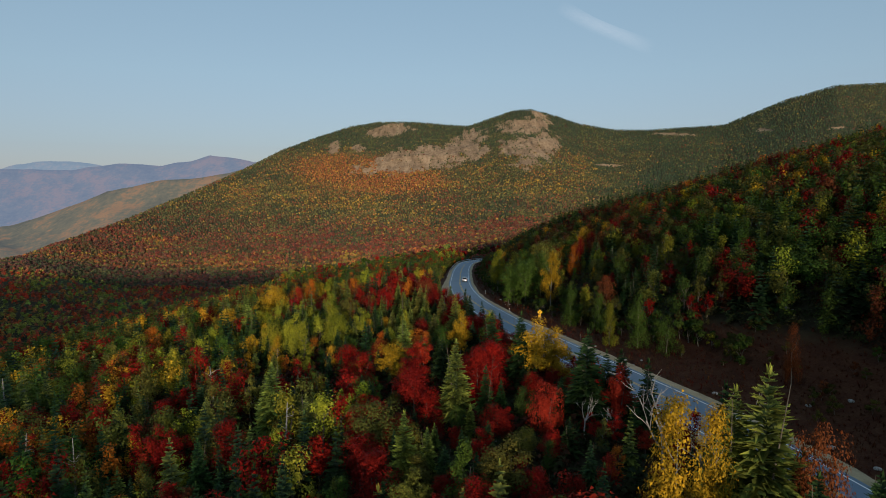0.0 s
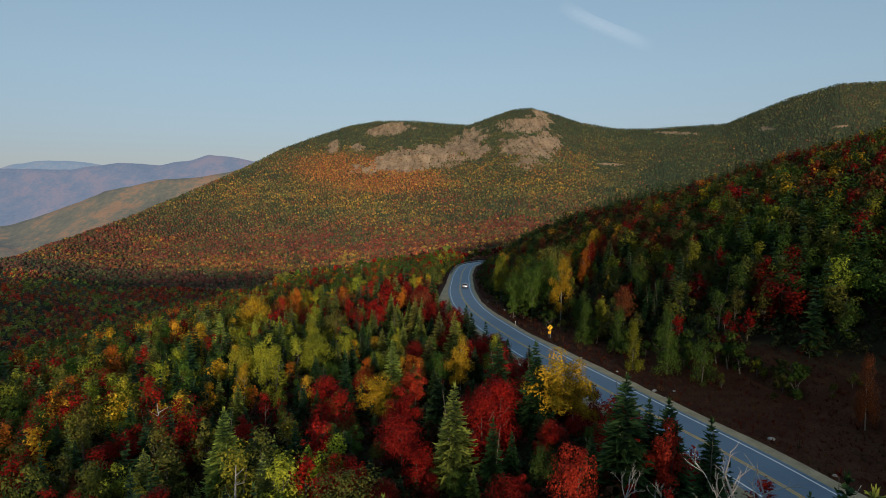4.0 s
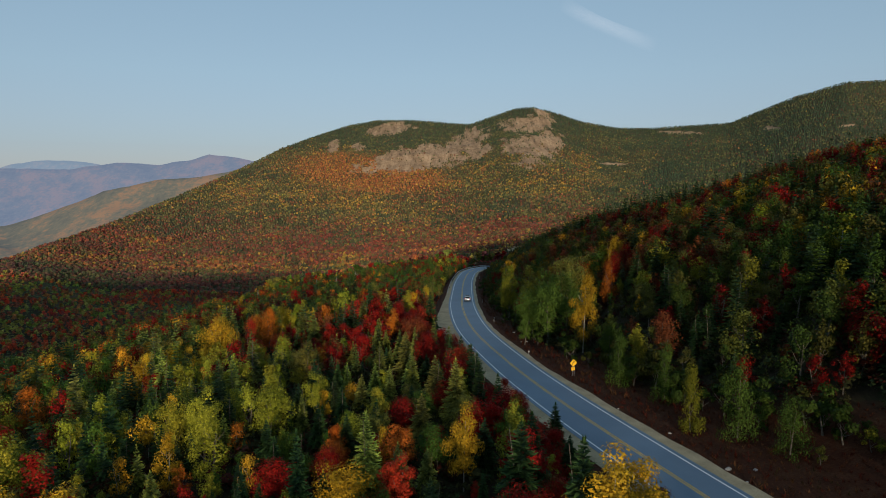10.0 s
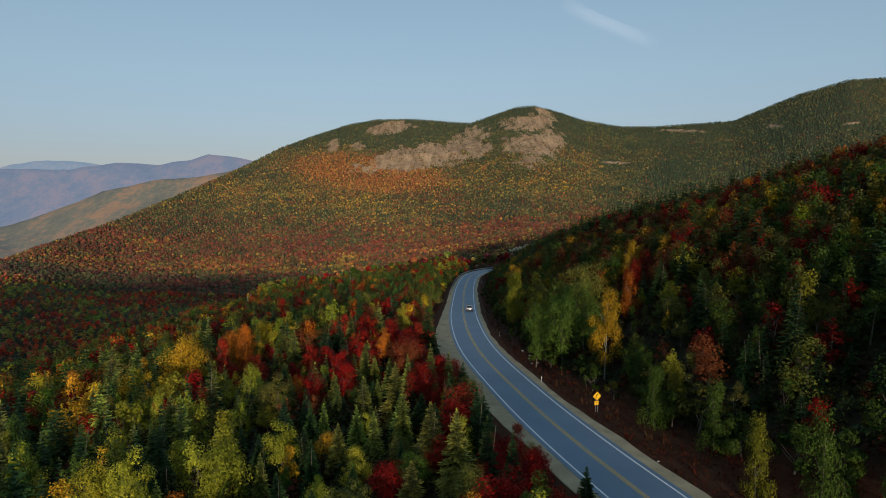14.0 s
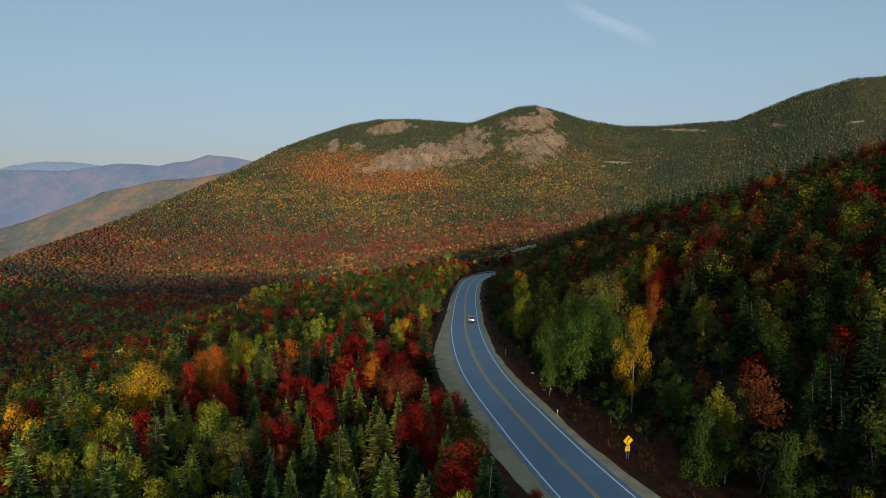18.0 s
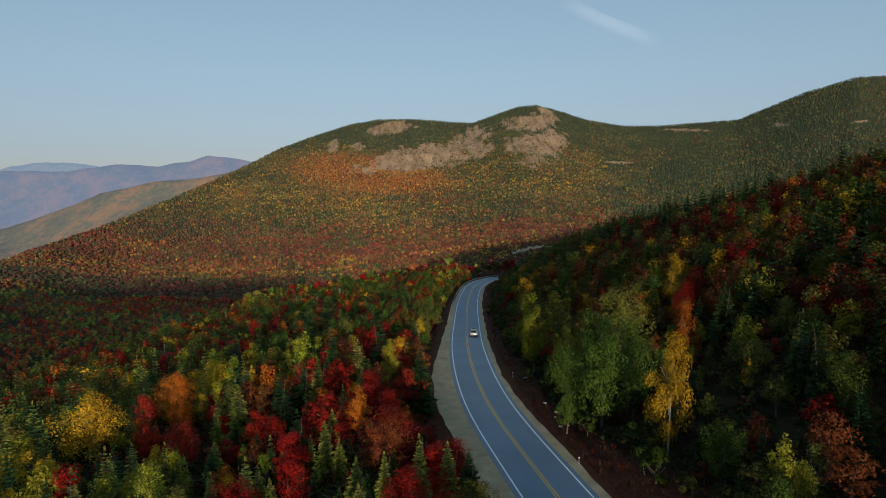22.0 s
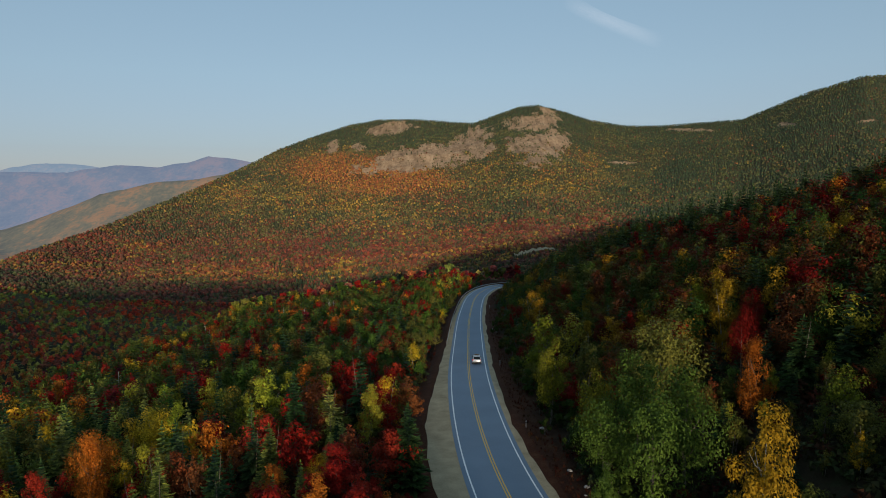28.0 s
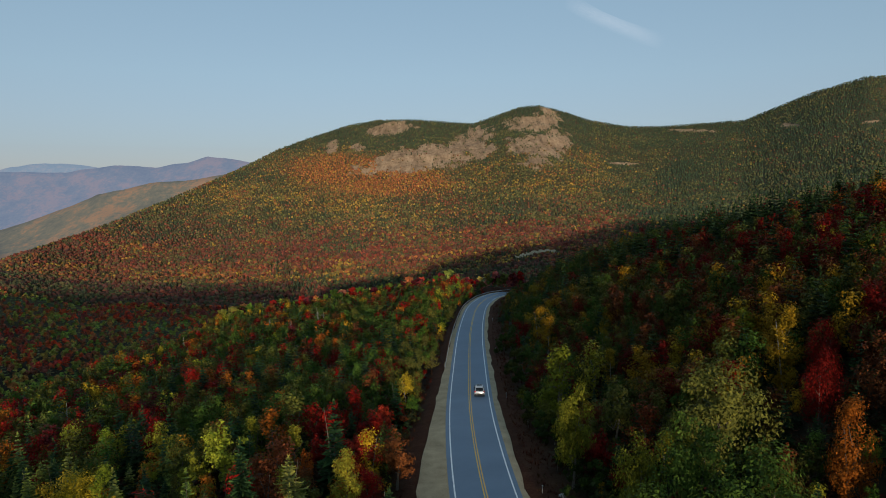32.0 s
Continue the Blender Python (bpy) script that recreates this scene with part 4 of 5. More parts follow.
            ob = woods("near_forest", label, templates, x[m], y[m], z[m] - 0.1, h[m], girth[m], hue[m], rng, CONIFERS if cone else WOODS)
            if cone:
                shoot_layer(ob.data)


near_woods()


def undergrowth():
    """Knee-high to head-high saplings, ferns and brush, added in dark hues to deepen the shade in the gaps under the
    trees.
    """
    rng = np.random.default_rng(53)
    x, y = scatter(-95, 125, 30, 250, 2.3, rng, 1.0)
    off, _ = road_side(x, y)
    keep = (open_grass(x, y) < 0.35) & (np.abs(off) > 9) & (np.abs(x) < 0.70 * (y + 12))
    x, y, off = x[keep], y[keep], off[keep]
    templates = [leaf_crown(rng, 9, 80, 0.17, w, 0.0, 0.48, 0.9, (0.3, 0.55)) for w in (0.5, 0.6, 0.75)]
    tone = np.array([(0.030, 0.040, 0.014), (0.040, 0.038, 0.014), (0.050, 0.020, 0.010), (0.022, 0.034, 0.014), (0.060, 0.014, 0.009)])
    woods("undergrowth", "dark brush and saplings under the forest trees", templates, x, y, ground_height(x, y) - 0.1, rng.uniform(1.0, 2.8, len(x)), rng.uniform(0.9, 1.3, len(x)),
          tone[rng.integers(0, 5, len(x))] * rng.uniform(0.7, 1.2, (len(x), 1)), rng, WOODS, "undergrowth")


undergrowth()


def valley_woods():
    """The shaded valley, the sunlit slopes of the mountain, and the hill's further side."""
    rng = np.random.default_rng(23)
    low = mix(spruce=38, crimson=26, red=14, rust=7, olive=18, green=12)

    def colours(x, y, z):
        d = y - EYE_Y
        b, s = x / d, z / d
        p = np.zeros((len(x), len(KINDS))) + mix(spruce=46, olive=26, green=20, red=6, rust=4, orange=1.5, yellow=2.5)
        # darker kinds of tree fill the valley up to the shade's edge
        dark = (y < 1190)[:, None]
        p = np.where(dark, low, p)
        lower = np.exp(-((s + 0.105) / 0.034) ** 2)[:, None]          # red woods over the lower slope
        p = p + np.where(dark, 0, 2.4 * lower * mix(red=48, crimson=26, scarlet=24, orange=4, yellow=5, spruce=34, rust=10, olive=14))
        foot = np.exp(-((y - 1255) / 60) ** 2)[:, None]          # a bright belt along the foot
        p = p + np.where(dark, 0, 1.6 * foot * mix(yellow=34, orange=22, scarlet=20, red=16, olive=10, spruce=12))
        gold = np.exp(-(((b + 0.115) / 0.085) ** 2 + ((s - 0.008 + 0.10 * (b + 0.115)) / 0.020) ** 2) ** 1.6)[:, None]
        ochre = np.exp(-(((b + 0.20) / 0.15) ** 2 + ((s + 0.035 + 0.16 * (b + 0.2)) / 0.026) ** 2))[:, None]
        p = p + 1.5 * ochre * mix(yellow=36, lime=6, orange=20, olive=28, spruce=18, green=10)
        right = np.exp(-(((b - 0.13) / 0.11) ** 2 + ((s - 0.005) / 0.022) ** 2))[:, None]
        p = p + 1.2 * right * mix(yellow=26, orange=9, olive=34, spruce=26, lime=8)
        high = np.maximum(np.clip((s - 0.042) / 0.03, 0, 1), 0.6 * np.clip((b - 0.22) / 0.12, 0, 1) * (d > 1200))[:, None]
        p = p * (1 - 0.9 * high) + 4 * high * mix(spruce=84, green=8, olive=8)
        for k in range(len(KINDS)):
            p[:, k] *= np.exp(1.3 * rough_noise(x, y, 110, 200 + 7 * k, 2) + 2.2 * rough_noise(x, y, 24, 300 + 7 * k, 2))
        p = p / p.sum(1, keepdims=True)
        p = p + 13.0 * gold * mix(orange=56, scarlet=22, yellow=22, rust=5) * np.exp(0.8 * rough_noise(x, y, 40, 391, 3))[:, None]
        p = p / p.sum(1, keepdims=True)
        kind = (p.cumsum(1) < rng.random(len(x))[:, None]).sum(1).clip(0, len(KINDS) - 1)
        return kind, p @ HUE_TABLE

    def belt_of(name, label, y0, y1, step, wide, leafy, conif, tall, material, dull=0.0):
        x, y = scatter(-wide * (y1 - EYE_Y) - 40, wide * (y1 - EYE_Y) + 40, y0, y1, step, rng, 0.9)
        m = np.abs(x) < wide * (y - EYE_Y) + 60
        x, y = x[m], y[m]
        d = y - EYE_Y
        z = ground_height(x, y)
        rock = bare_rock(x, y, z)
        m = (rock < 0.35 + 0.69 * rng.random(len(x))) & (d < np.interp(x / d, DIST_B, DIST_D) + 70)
        m &= ~((np.abs(x) < 190) & (y < 452) & (x > -150))
        m &= ~((y > 1190) & (y < 1275) & (x > 108) & (x < 230) & (y - 1212 - 40 * (1 - np.exp(-(x - 116) / 30)) < 16) & (y - 1226 - 40 * (1 - np.exp(-(x - 116) / 30)) > -16))
        x, y, z = x[m], y[m], z[m]
        kind, blend = colours(x, y, z)
        cone = np.isin(np.array(KINDS)[kind], ["spruce", "pale_spruce"])
        h = np.where(cone, rng.uniform(0.75, 1.35, len(x)), rng.uniform(0.7, 1.15, len(x))) * tall
        hue = hue_of(kind, rng)
        # valley colours raised against the shade, in place of the brightening haze
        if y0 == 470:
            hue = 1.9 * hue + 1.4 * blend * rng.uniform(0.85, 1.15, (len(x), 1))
        if dull:      # neighbours are blended alike, softening contrast as haze does
            hue = 0.57 * hue + 0.31 * blend * rng.uniform(0.85, 1.15, (len(x), 1))
        # haze is mixed into the tree colours as dull grey-green and brown
        hue = hue * (1 - dull) + dull * np.where(cone[:, None], (0.072, 0.082, 0.074), (0.150, 0.112, 0.086)) * rng.uniform(0.8, 1.2, (len(x), 1))
        for which, templates, text in ((cone, conif, "conifers"), (~cone, leafy, "broadleaf trees in autumn colours")):
            woods(name, label + " of " + text, templates, x[which], y[which], z[which] - 0.3, h[which], rng.uniform(1.05, 1.45, int(which.sum())), hue[which], rng, material)

    # unseen woods go on behind and beside the camera, added to shade the bank
    x, y = scatter(-160, 260, -160, 160, 5.2, rng, 0.9)
    off, _ = road_side(x, y)
    m = (np.abs(off) > 14) & (open_grass(x, y) < 0.3) & ((y < 24) | (np.abs(x) > 0.70 * (y + 12) + 4))
    x, y = x[m], y[m]
    kind = near_kinds(x, y, rng)
    cone = np.isin(np.array(KINDS)[kind], ["spruce", "pale_spruce"])
    hue = hue_of(kind, rng)
    for which, templates, text in ((cone, LOW_SPRUCE, "dark spruces"), (~cone, LOW_LEAF, "autumn broadleaf trees")):
        k = int(which.sum())
        woods("roadside_forest", "unseen forest around the view, of " + text, templates, x[which], y[which], ground_height(x[which], y[which]) - 0.2, rng.uniform(6, 10, k), rng.uniform(0.9, 1.3, k), hue[which], rng, WOODS)
    belt_of("hillside_forest", "forest on the hidden sides of the spur", 180, 470, 5.5, 0.78, LOW_LEAF, LOW_SPRUCE, 8.0, WOODS)
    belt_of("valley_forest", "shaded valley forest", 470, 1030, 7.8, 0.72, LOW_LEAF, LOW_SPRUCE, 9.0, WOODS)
    belt_of("slope_forest", "sunlit forest on the lower mountain slope", 1030, 1550, 5.6, 0.72, DOMES, CONES, 6.6, FARWOODS, 0.30)
    belt_of("mountain_forest", "forest on the upper mountain", 1550, 2850, 6.6, 0.72, DOMES, CONES, 5.6, FARWOODS, 0.36)


valley_woods()


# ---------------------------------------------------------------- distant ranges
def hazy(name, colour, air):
    """A far wooded slope; its material's own glow stands in for kilometres of bright air."""
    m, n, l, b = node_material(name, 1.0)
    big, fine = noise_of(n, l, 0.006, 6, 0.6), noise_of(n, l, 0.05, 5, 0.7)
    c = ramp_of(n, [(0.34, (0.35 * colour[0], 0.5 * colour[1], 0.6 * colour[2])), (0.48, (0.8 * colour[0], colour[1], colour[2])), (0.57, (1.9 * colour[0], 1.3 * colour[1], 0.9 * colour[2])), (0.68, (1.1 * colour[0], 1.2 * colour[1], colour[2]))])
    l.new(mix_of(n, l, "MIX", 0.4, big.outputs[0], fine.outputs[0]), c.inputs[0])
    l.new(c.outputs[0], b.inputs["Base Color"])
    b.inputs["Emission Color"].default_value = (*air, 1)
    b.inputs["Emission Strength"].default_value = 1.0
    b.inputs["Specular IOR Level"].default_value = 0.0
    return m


def ridge(name, label, depth, bearings, heights, foot, material, salt):
    """A long mountain range seen in the distance: a ridge with a near and a far side."""
    b = np.linspace(bearings[0], bearings[-1], 280)
    x = b * depth
    crest = np.interp(b, bearings, heights) * depth + 9 * rough_noise(x, x * 0, 160, salt, 4)
    rows = []
    for k in range(23):
        u = k / 22
        y = EYE_Y + depth - 900 * (1 - u) + 60 * rough_noise(x, x * 0 + 300 * u, 350, salt + 3, 3) * (1 - u)
        z = foot + (crest - foot) * u ** 1.2 + 60 * rough_noise(x, y, 240, salt + 5, 4) * (1 - u) * u * 3
        rows.append(np.stack([x * (y - EYE_Y) / depth, y, z], 1))
    rows.append(np.stack([x, 0 * x + EYE_Y + depth + 30, crest - 2], 1))
    rows.append(np.stack([x, 0 * x + EYE_Y + depth + 140, 0 * x + foot], 1))
    v = np.vstack(rows)
    i = np.arange(len(v)).reshape(len(rows), -1)
    f = np.stack([i[:-1, :-1], i[:-1, 1:], i[1:, 1:], i[1:, :-1]], -1).reshape(-1, 4)
    tagged(new(name, quick_mesh(name, v, f, material, None, True)), label, "mountain", kind="structure")


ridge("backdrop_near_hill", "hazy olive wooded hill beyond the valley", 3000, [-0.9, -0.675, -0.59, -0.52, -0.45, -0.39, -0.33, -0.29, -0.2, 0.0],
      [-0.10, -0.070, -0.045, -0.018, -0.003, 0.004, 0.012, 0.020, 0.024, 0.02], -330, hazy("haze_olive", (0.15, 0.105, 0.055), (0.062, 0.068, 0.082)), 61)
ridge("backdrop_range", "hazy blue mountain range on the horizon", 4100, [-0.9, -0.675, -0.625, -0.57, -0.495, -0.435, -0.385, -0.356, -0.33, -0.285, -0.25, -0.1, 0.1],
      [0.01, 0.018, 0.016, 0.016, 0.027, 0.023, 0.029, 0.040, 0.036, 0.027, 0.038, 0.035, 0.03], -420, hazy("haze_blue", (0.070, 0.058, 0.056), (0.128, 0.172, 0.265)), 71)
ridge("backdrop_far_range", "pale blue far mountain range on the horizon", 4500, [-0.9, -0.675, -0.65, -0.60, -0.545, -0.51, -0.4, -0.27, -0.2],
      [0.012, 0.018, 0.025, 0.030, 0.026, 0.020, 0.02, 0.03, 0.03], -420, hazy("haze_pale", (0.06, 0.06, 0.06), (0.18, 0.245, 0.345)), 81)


# ---------------------------------------------------------------- road furniture
def ground_at(x, y):
    return float(ground_height(np.array([x]), np.array([y]))[0])


def beside_road(y, off):
    """A place at y beside the road: x, the road's height and its heading in degrees."""
    k = int(np.argmin(np.abs(LINE[:, 1] - y)))
    a, b = LINE[max(k - 1, 0)], LINE[min(k + 1, len(LINE) - 1)]
    d = b - a
    cx = float(np.interp(y, LINE[:245, 1], LINE[:245, 0]))
    cz = float(np.interp(y, LINE[:245, 1], LINE[:245, 2]))
    n = math.hypot(d[0], d[1])
    return cx + off * d[1] / n, cz, math.degrees(math.atan2(-d[0], d[1]))


def letters(name, text, size, material, parent, at, turn, label):
    cu = bpy.data.curves.new(name, "FONT")
    cu.body, cu.size, cu.extrude, cu.align_x, cu.align_y = text, size, 0.002, "CENTER", "CENTER"
    tmp = new(name, cu)
    me = bpy.data.meshes.new_from_object(tmp)
    bpy.data.objects.remove(tmp)
    me.materials.append(material)
    ob = part(name, me, None, parent, label)
    ob.matrix_basis = Matrix.Translation(at) @ turn
    return ob


def curve_sign():
    x, z, head = 21.7, ground_at(21.7, 144.8), 16
    sign = tagged(new("road_sign"), "yellow diamond curve warning sign with a speed plate on two posts", "road sign")
    sign.matrix_basis = pose(x, 144.8, z, 0, 0, head)
    for s in (-0.16, 0.16):
        bm = bmesh.new()
        for a, b, c in ((0.05, 0.012, 0), (0.012, 0.05, 0.02)):
            box(bm, (a, b, 2.5), (s, c + 0.04, 1.1))
        part("post", bm, GALVANISED, sign, "galvanised steel channel post")
    bm = bmesh.new()
    bmesh.ops.create_cone(bm, segments=4, radius1=0.645, radius2=0.645, depth=0.012, cap_ends=True, matrix=pose(0, 0, 2.22, 90, 0, 0))
    bmesh.ops.bevel(bm, geom=[e for e in bm.edges if abs((e.verts[0].co - e.verts[1].co).y) > 0.005], offset=0.05, segments=3, affect="EDGES")
    plate = part("diamond_plate", bm, SIGN_YELLOW, sign, "yellow diamond plate with a black border and bent arrow")
    bm = bmesh.new()
    for k in range(4):
        box(bm, (0.80, 0.004, 0.022), (0, -0.010, 2.22), pose(0, 0, 0, 0, 45 + 90 * k, 0) @ pose(0, 0, 0.40))
    part("border", bm, SIGN_BLACK, plate, "black border line")
    bm = bmesh.new()
    pts = [(-0.14, 1.90), (-0.14, 2.10), (-0.10, 2.24), (0.0, 2.36), (0.08, 2.42)]
    vs = []
    for k, (px, pz) in enumerate(pts):
        ax, az = np.subtract(pts[min(k + 1, 4)], pts[max(k - 1, 0)])
        n = math.hypot(ax, az)
        vs.append([bm.verts.new((px + s * 0.055 * az / n, -0.012, pz - s * 0.055 * ax / n)) for s in (1, -1)])
    for a, b in zip(vs, vs[1:]):
        bm.faces.new((a[0], b[0], b[1], a[1]))
    bm.faces.new([bm.verts.new(v) for v in ((-0.03, -0.012, 2.47), (0.20, -0.012, 2.55), (0.16, -0.012, 2.30))])
    bmesh.ops.solidify(bm, geom=bm.faces[:], thickness=0.003)
    part("arrow", bm, SIGN_BLACK, plate, "black arrow bending right")
    bm = bmesh.new()
    box(bm, (0.61, 0.012, 0.56), (-0.06, 0, 1.28), None, 0.004)
    speed = part("speed_plate", bm, SIGN_YELLOW, sign, "square yellow advisory speed plate")
    letters("numerals", "35", 0.34, SIGN_BLACK, speed, (-0.06, -0.012, 1.36), pose(0, 0, 0, 90, 0, 0), "black numerals")
    letters("unit", "MPH", 0.13, SIGN_BLACK, speed, (-0.06, -0.012, 1.10), pose(0, 0, 0, 90, 0, 0), "black letters")


curve_sign()


def delineator(x, y, top=1.15):
    post = tagged(new("delineator_post"), "slim roadside marker post with a white reflector", "marker post", "marker posts along the road")
    post.matrix_basis = pose(x, y, ground_at(x, y), 0, 0, 10)
    bm = bmesh.new()
    box(bm, (0.07, 0.03, top), (0, 0, top / 2 - 0.1))
    box(bm, (0.015, 0.05, top), (0, 0.02, top / 2 - 0.1))
    part("post", bm, GALVANISED, post)
    bm = bmesh.new()
    bmesh.ops.create_cone(bm, segments=12, radius1=0.075, radius2=0.075, depth=0.02, cap_ends=True, matrix=pose(0, -0.03, top - 0.2, 90, 0, 0))
    part("reflector", bm, WHITE_PAINT, post, "round white reflector")


for dy in (161, 203, 246, 292, 345):
    px, _, _ = beside_road(dy, 6.6 if dy > 161 else 7.0)
    delineator(px if dy > 161 else 16.6, dy)
px, _, _ = beside_road(430, -6.4)
delineator(px, 432, 1.6)


def guard_rail():
    rail = tagged(new("guard_rail"), "galvanised steel guard rail along the outside of the bend", "guard rail")
    line = LINE[(LINE[:, 1] > 268) & (LINE[:, 0] < 110)]
    t = np.gradient(line[:, :2], axis=0)
    t /= np.linalg.norm(t, axis=1)[:, None]
    side = np.stack([-t[:, 1], t[:, 0]], 1)
    foot = np.column_stack([line[:, :2] + side * 5.3, line[:, 2] - 0.1])
    shape = [(0.0, 0.46), (0.03, 0.50), (0.08, 0.54), (0.03, 0.60), (0.08, 0.66), (0.03, 0.72), (0.0, 0.77)]
    v = np.vstack([np.column_stack([foot[:, :2] - side * a, foot[:, 2] + h]) for a, h in shape])
    n = len(line)
    i = np.arange(n - 1)
    f = np.vstack([np.stack([i + k * n, i + 1 + k * n, i + 1 + (k + 1) * n, i + (k + 1) * n], 1) for k in range(len(shape) - 1)])
    part("beam", quick_mesh("beam", v, f, RAIL_STEEL, None, True), None, rail, "ribbed steel beam")
    length = np.concatenate([[0], np.cumsum(np.linalg.norm(np.diff(foot, axis=0), axis=1))])
    bm = bmesh.new()
    box(bm, (0.15, 0.15, 1.0), (0, 0, 0.3), None, 0.01)
    first = None
    for s in np.arange(1.0, length[-1], 3.8):
        p = [float(np.interp(s, length, foot[:, k])) for k in range(3)]
        if first is None:
            first = part("post", bm, BARK, rail, "wooden post")
            ob = first
        else:
            ob = part("post", first.data, None, rail)
        sx, sy = float(np.interp(s, length, side[:, 0])), float(np.interp(s, length, side[:, 1]))
        ob.matrix_basis = pose(p[0] + 0.1 * sx, p[1] + 0.1 * sy, p[2])


guard_rail()


def silver_car():
    """An estate-shaped car in the right-hand lane, seen from behind."""
    x, z, head = beside_road(248, 1.75)
    car = tagged(new("car"), "silver sport utility car driving on the asphalt road", "car")
    car.matrix_basis = pose(x, 248, z + 0.005, math.degrees(math.atan(-0.078)), 0, head)
    # sections along the length: y, half width, bottom, shoulder height, roof height, roof half width
    secs = [(-2.30, 0.80, 0.42, 0.86, 0.90, 0.62), (-2.22, 0.90, 0.34, 0.98, 1.05, 0.66), (-1.75, 0.94, 0.28, 1.02, 1.66, 0.64), (-0.9, 0.95, 0.26, 1.02, 1.76, 0.66),
            (0.2, 0.95, 0.26, 1.0, 1.74, 0.66), (0.75, 0.94, 0.26, 0.98, 1.62, 0.64), (1.25, 0.93, 0.27, 0.97, 1.06, 0.70), (2.0, 0.88, 0.32, 0.88, 0.92, 0.66), (2.32, 0.74, 0.42, 0.74, 0.76, 0.56)]
    bm = bmesh.new()
    rings = []
    for y, w, lo, sh, top, rw in secs:
        half = [(w * 0.86, lo), (w, lo + 0.16), (w, sh - 0.08), (w * 0.96, sh), (rw + 0.04, top - 0.05), (rw - 0.06, top)]
        rings.append([bm.verts.new((a, y, h)) for a, h in half] + [bm.verts.new((-a, y, h)) for a, h in half[::-1]])
    for r, s in zip(rings, rings[1:]):
        for k in range(len(r)):
            bm.faces.new((r[k], s[k], s[(k + 1) % len(r)], r[(k + 1) % len(r)]))
    bm.faces.new(rings[0])
    bm.faces.new(rings[-1][::-1])
    bmesh.ops.recalc_face_normals(bm, faces=bm.faces[:])
    body = part("body", bm, CAR_PAINT, car, "silver painted body", True)

    def pane(name, pts, push, label):
        b = bmesh.new()
        b.faces.new([b.verts.new(p) for p in pts])
        for v in b.verts:
            v.co += Vector(push) * 0.012
        bmesh.ops.solidify(b, geom=b.faces[:], thickness=0.01)
        part(name, b, CAR_GLASS, body, label)
    pane("rear_window", [(-0.70, -2.20, 1.10), (0.70, -2.20, 1.10), (0.60, -1.80, 1.58), (-0.60, -1.80, 1.58)], (0, -1, 0.6), "dark rear window")
    pane("windscreen", [(-0.74, 1.22, 1.10), (0.74, 1.22, 1.10), (0.62, 0.80, 1.56), (-0.62, 0.80, 1.56)], (0, 1, 0.8), "dark windscreen")
    pane("sunroof", [(-0.42, -1.1, 1.775), (0.42, -1.1, 1.775), (0.42, 0.15, 1.76), (-0.42, 0.15, 1.76)], (0, 0, 1), "dark glass roof panel")
    for s in (1, -1):
        for a, b in ((-1.70, -0.72), (-0.64, 0.18), (0.24, 0.98)):
            pane("side_window", [(s * 0.90, a, 1.06), (s * 0.90, b, 1.05), (s * 0.74, min(b, 0.62), 1.56), (s * 0.74, a + 0.05, 1.58)], (s, 0, 0.4), "dark side window")
        bm = box(bmesh.new(), (0.22, 0.06, 0.30), (s * 0.80, -2.24, 0.98), None, 0.02)
        part("tail_light", bm, TAIL_RED, body, "red tail light")
        bm = box(bmesh.new(), (0.24, 0.12, 0.14), (s * 0.70, 2.20, 0.72), None, 0.03)
        part("headlight", bm, WHITE_PAINT, body, "clear headlight")
        bm = box(bmesh.new(), (0.16, 0.10, 0.13), (s * 1.03, 0.72, 1.06), None, 0.03)
        part("wing_mirror", bm, CAR_PAINT, body)
        bm = box(bmesh.new(), (0.04, 1.7, 0.04), (s * 0.62, -0.6, 1.80), None, 0.01)
        part("roof_rail", bm, GALVANISED, body)
    part("bumper", box(bmesh.new(), (1.66, 0.14, 0.22), (0, -2.28, 0.52), None, 0.05), RUBBER, body, "dark plastic rear bumper")
    part("number_plate", box(bmesh.new(), (0.31, 0.01, 0.16), (0, -2.33, 0.80)), WHITE_PAINT, body, "blank pale plate")
    for s in (1, -1):
        for y in (-1.40, 1.42):
            wheel = part("wheel", bmesh.new(), RUBBER, car)
            wheel.matrix_basis = pose(s * 0.84, y, 0.36, 0, 90, 0)
            bm = bmesh.new()
            bmesh.ops.create_cone(bm, segments=24, radius1=0.36, radius2=0.36, depth=0.24, cap_ends=True)
            bmesh.ops.bevel(bm, geom=[e for e in bm.edges if abs(e.verts[0].co.z - e.verts[1].co.z) < 0.01], offset=0.04, segments=2, affect="EDGES")
            part("tyre", bm, RUBBER, wheel, "black tyre")
            bm = bmesh.new()
            bmesh.ops.create_cone(bm, segments=10, radius1=0.23, radius2=0.20, depth=0.27, cap_ends=True)
            part("rim", bm, GALVANISED, wheel, "alloy rim")


silver_car()


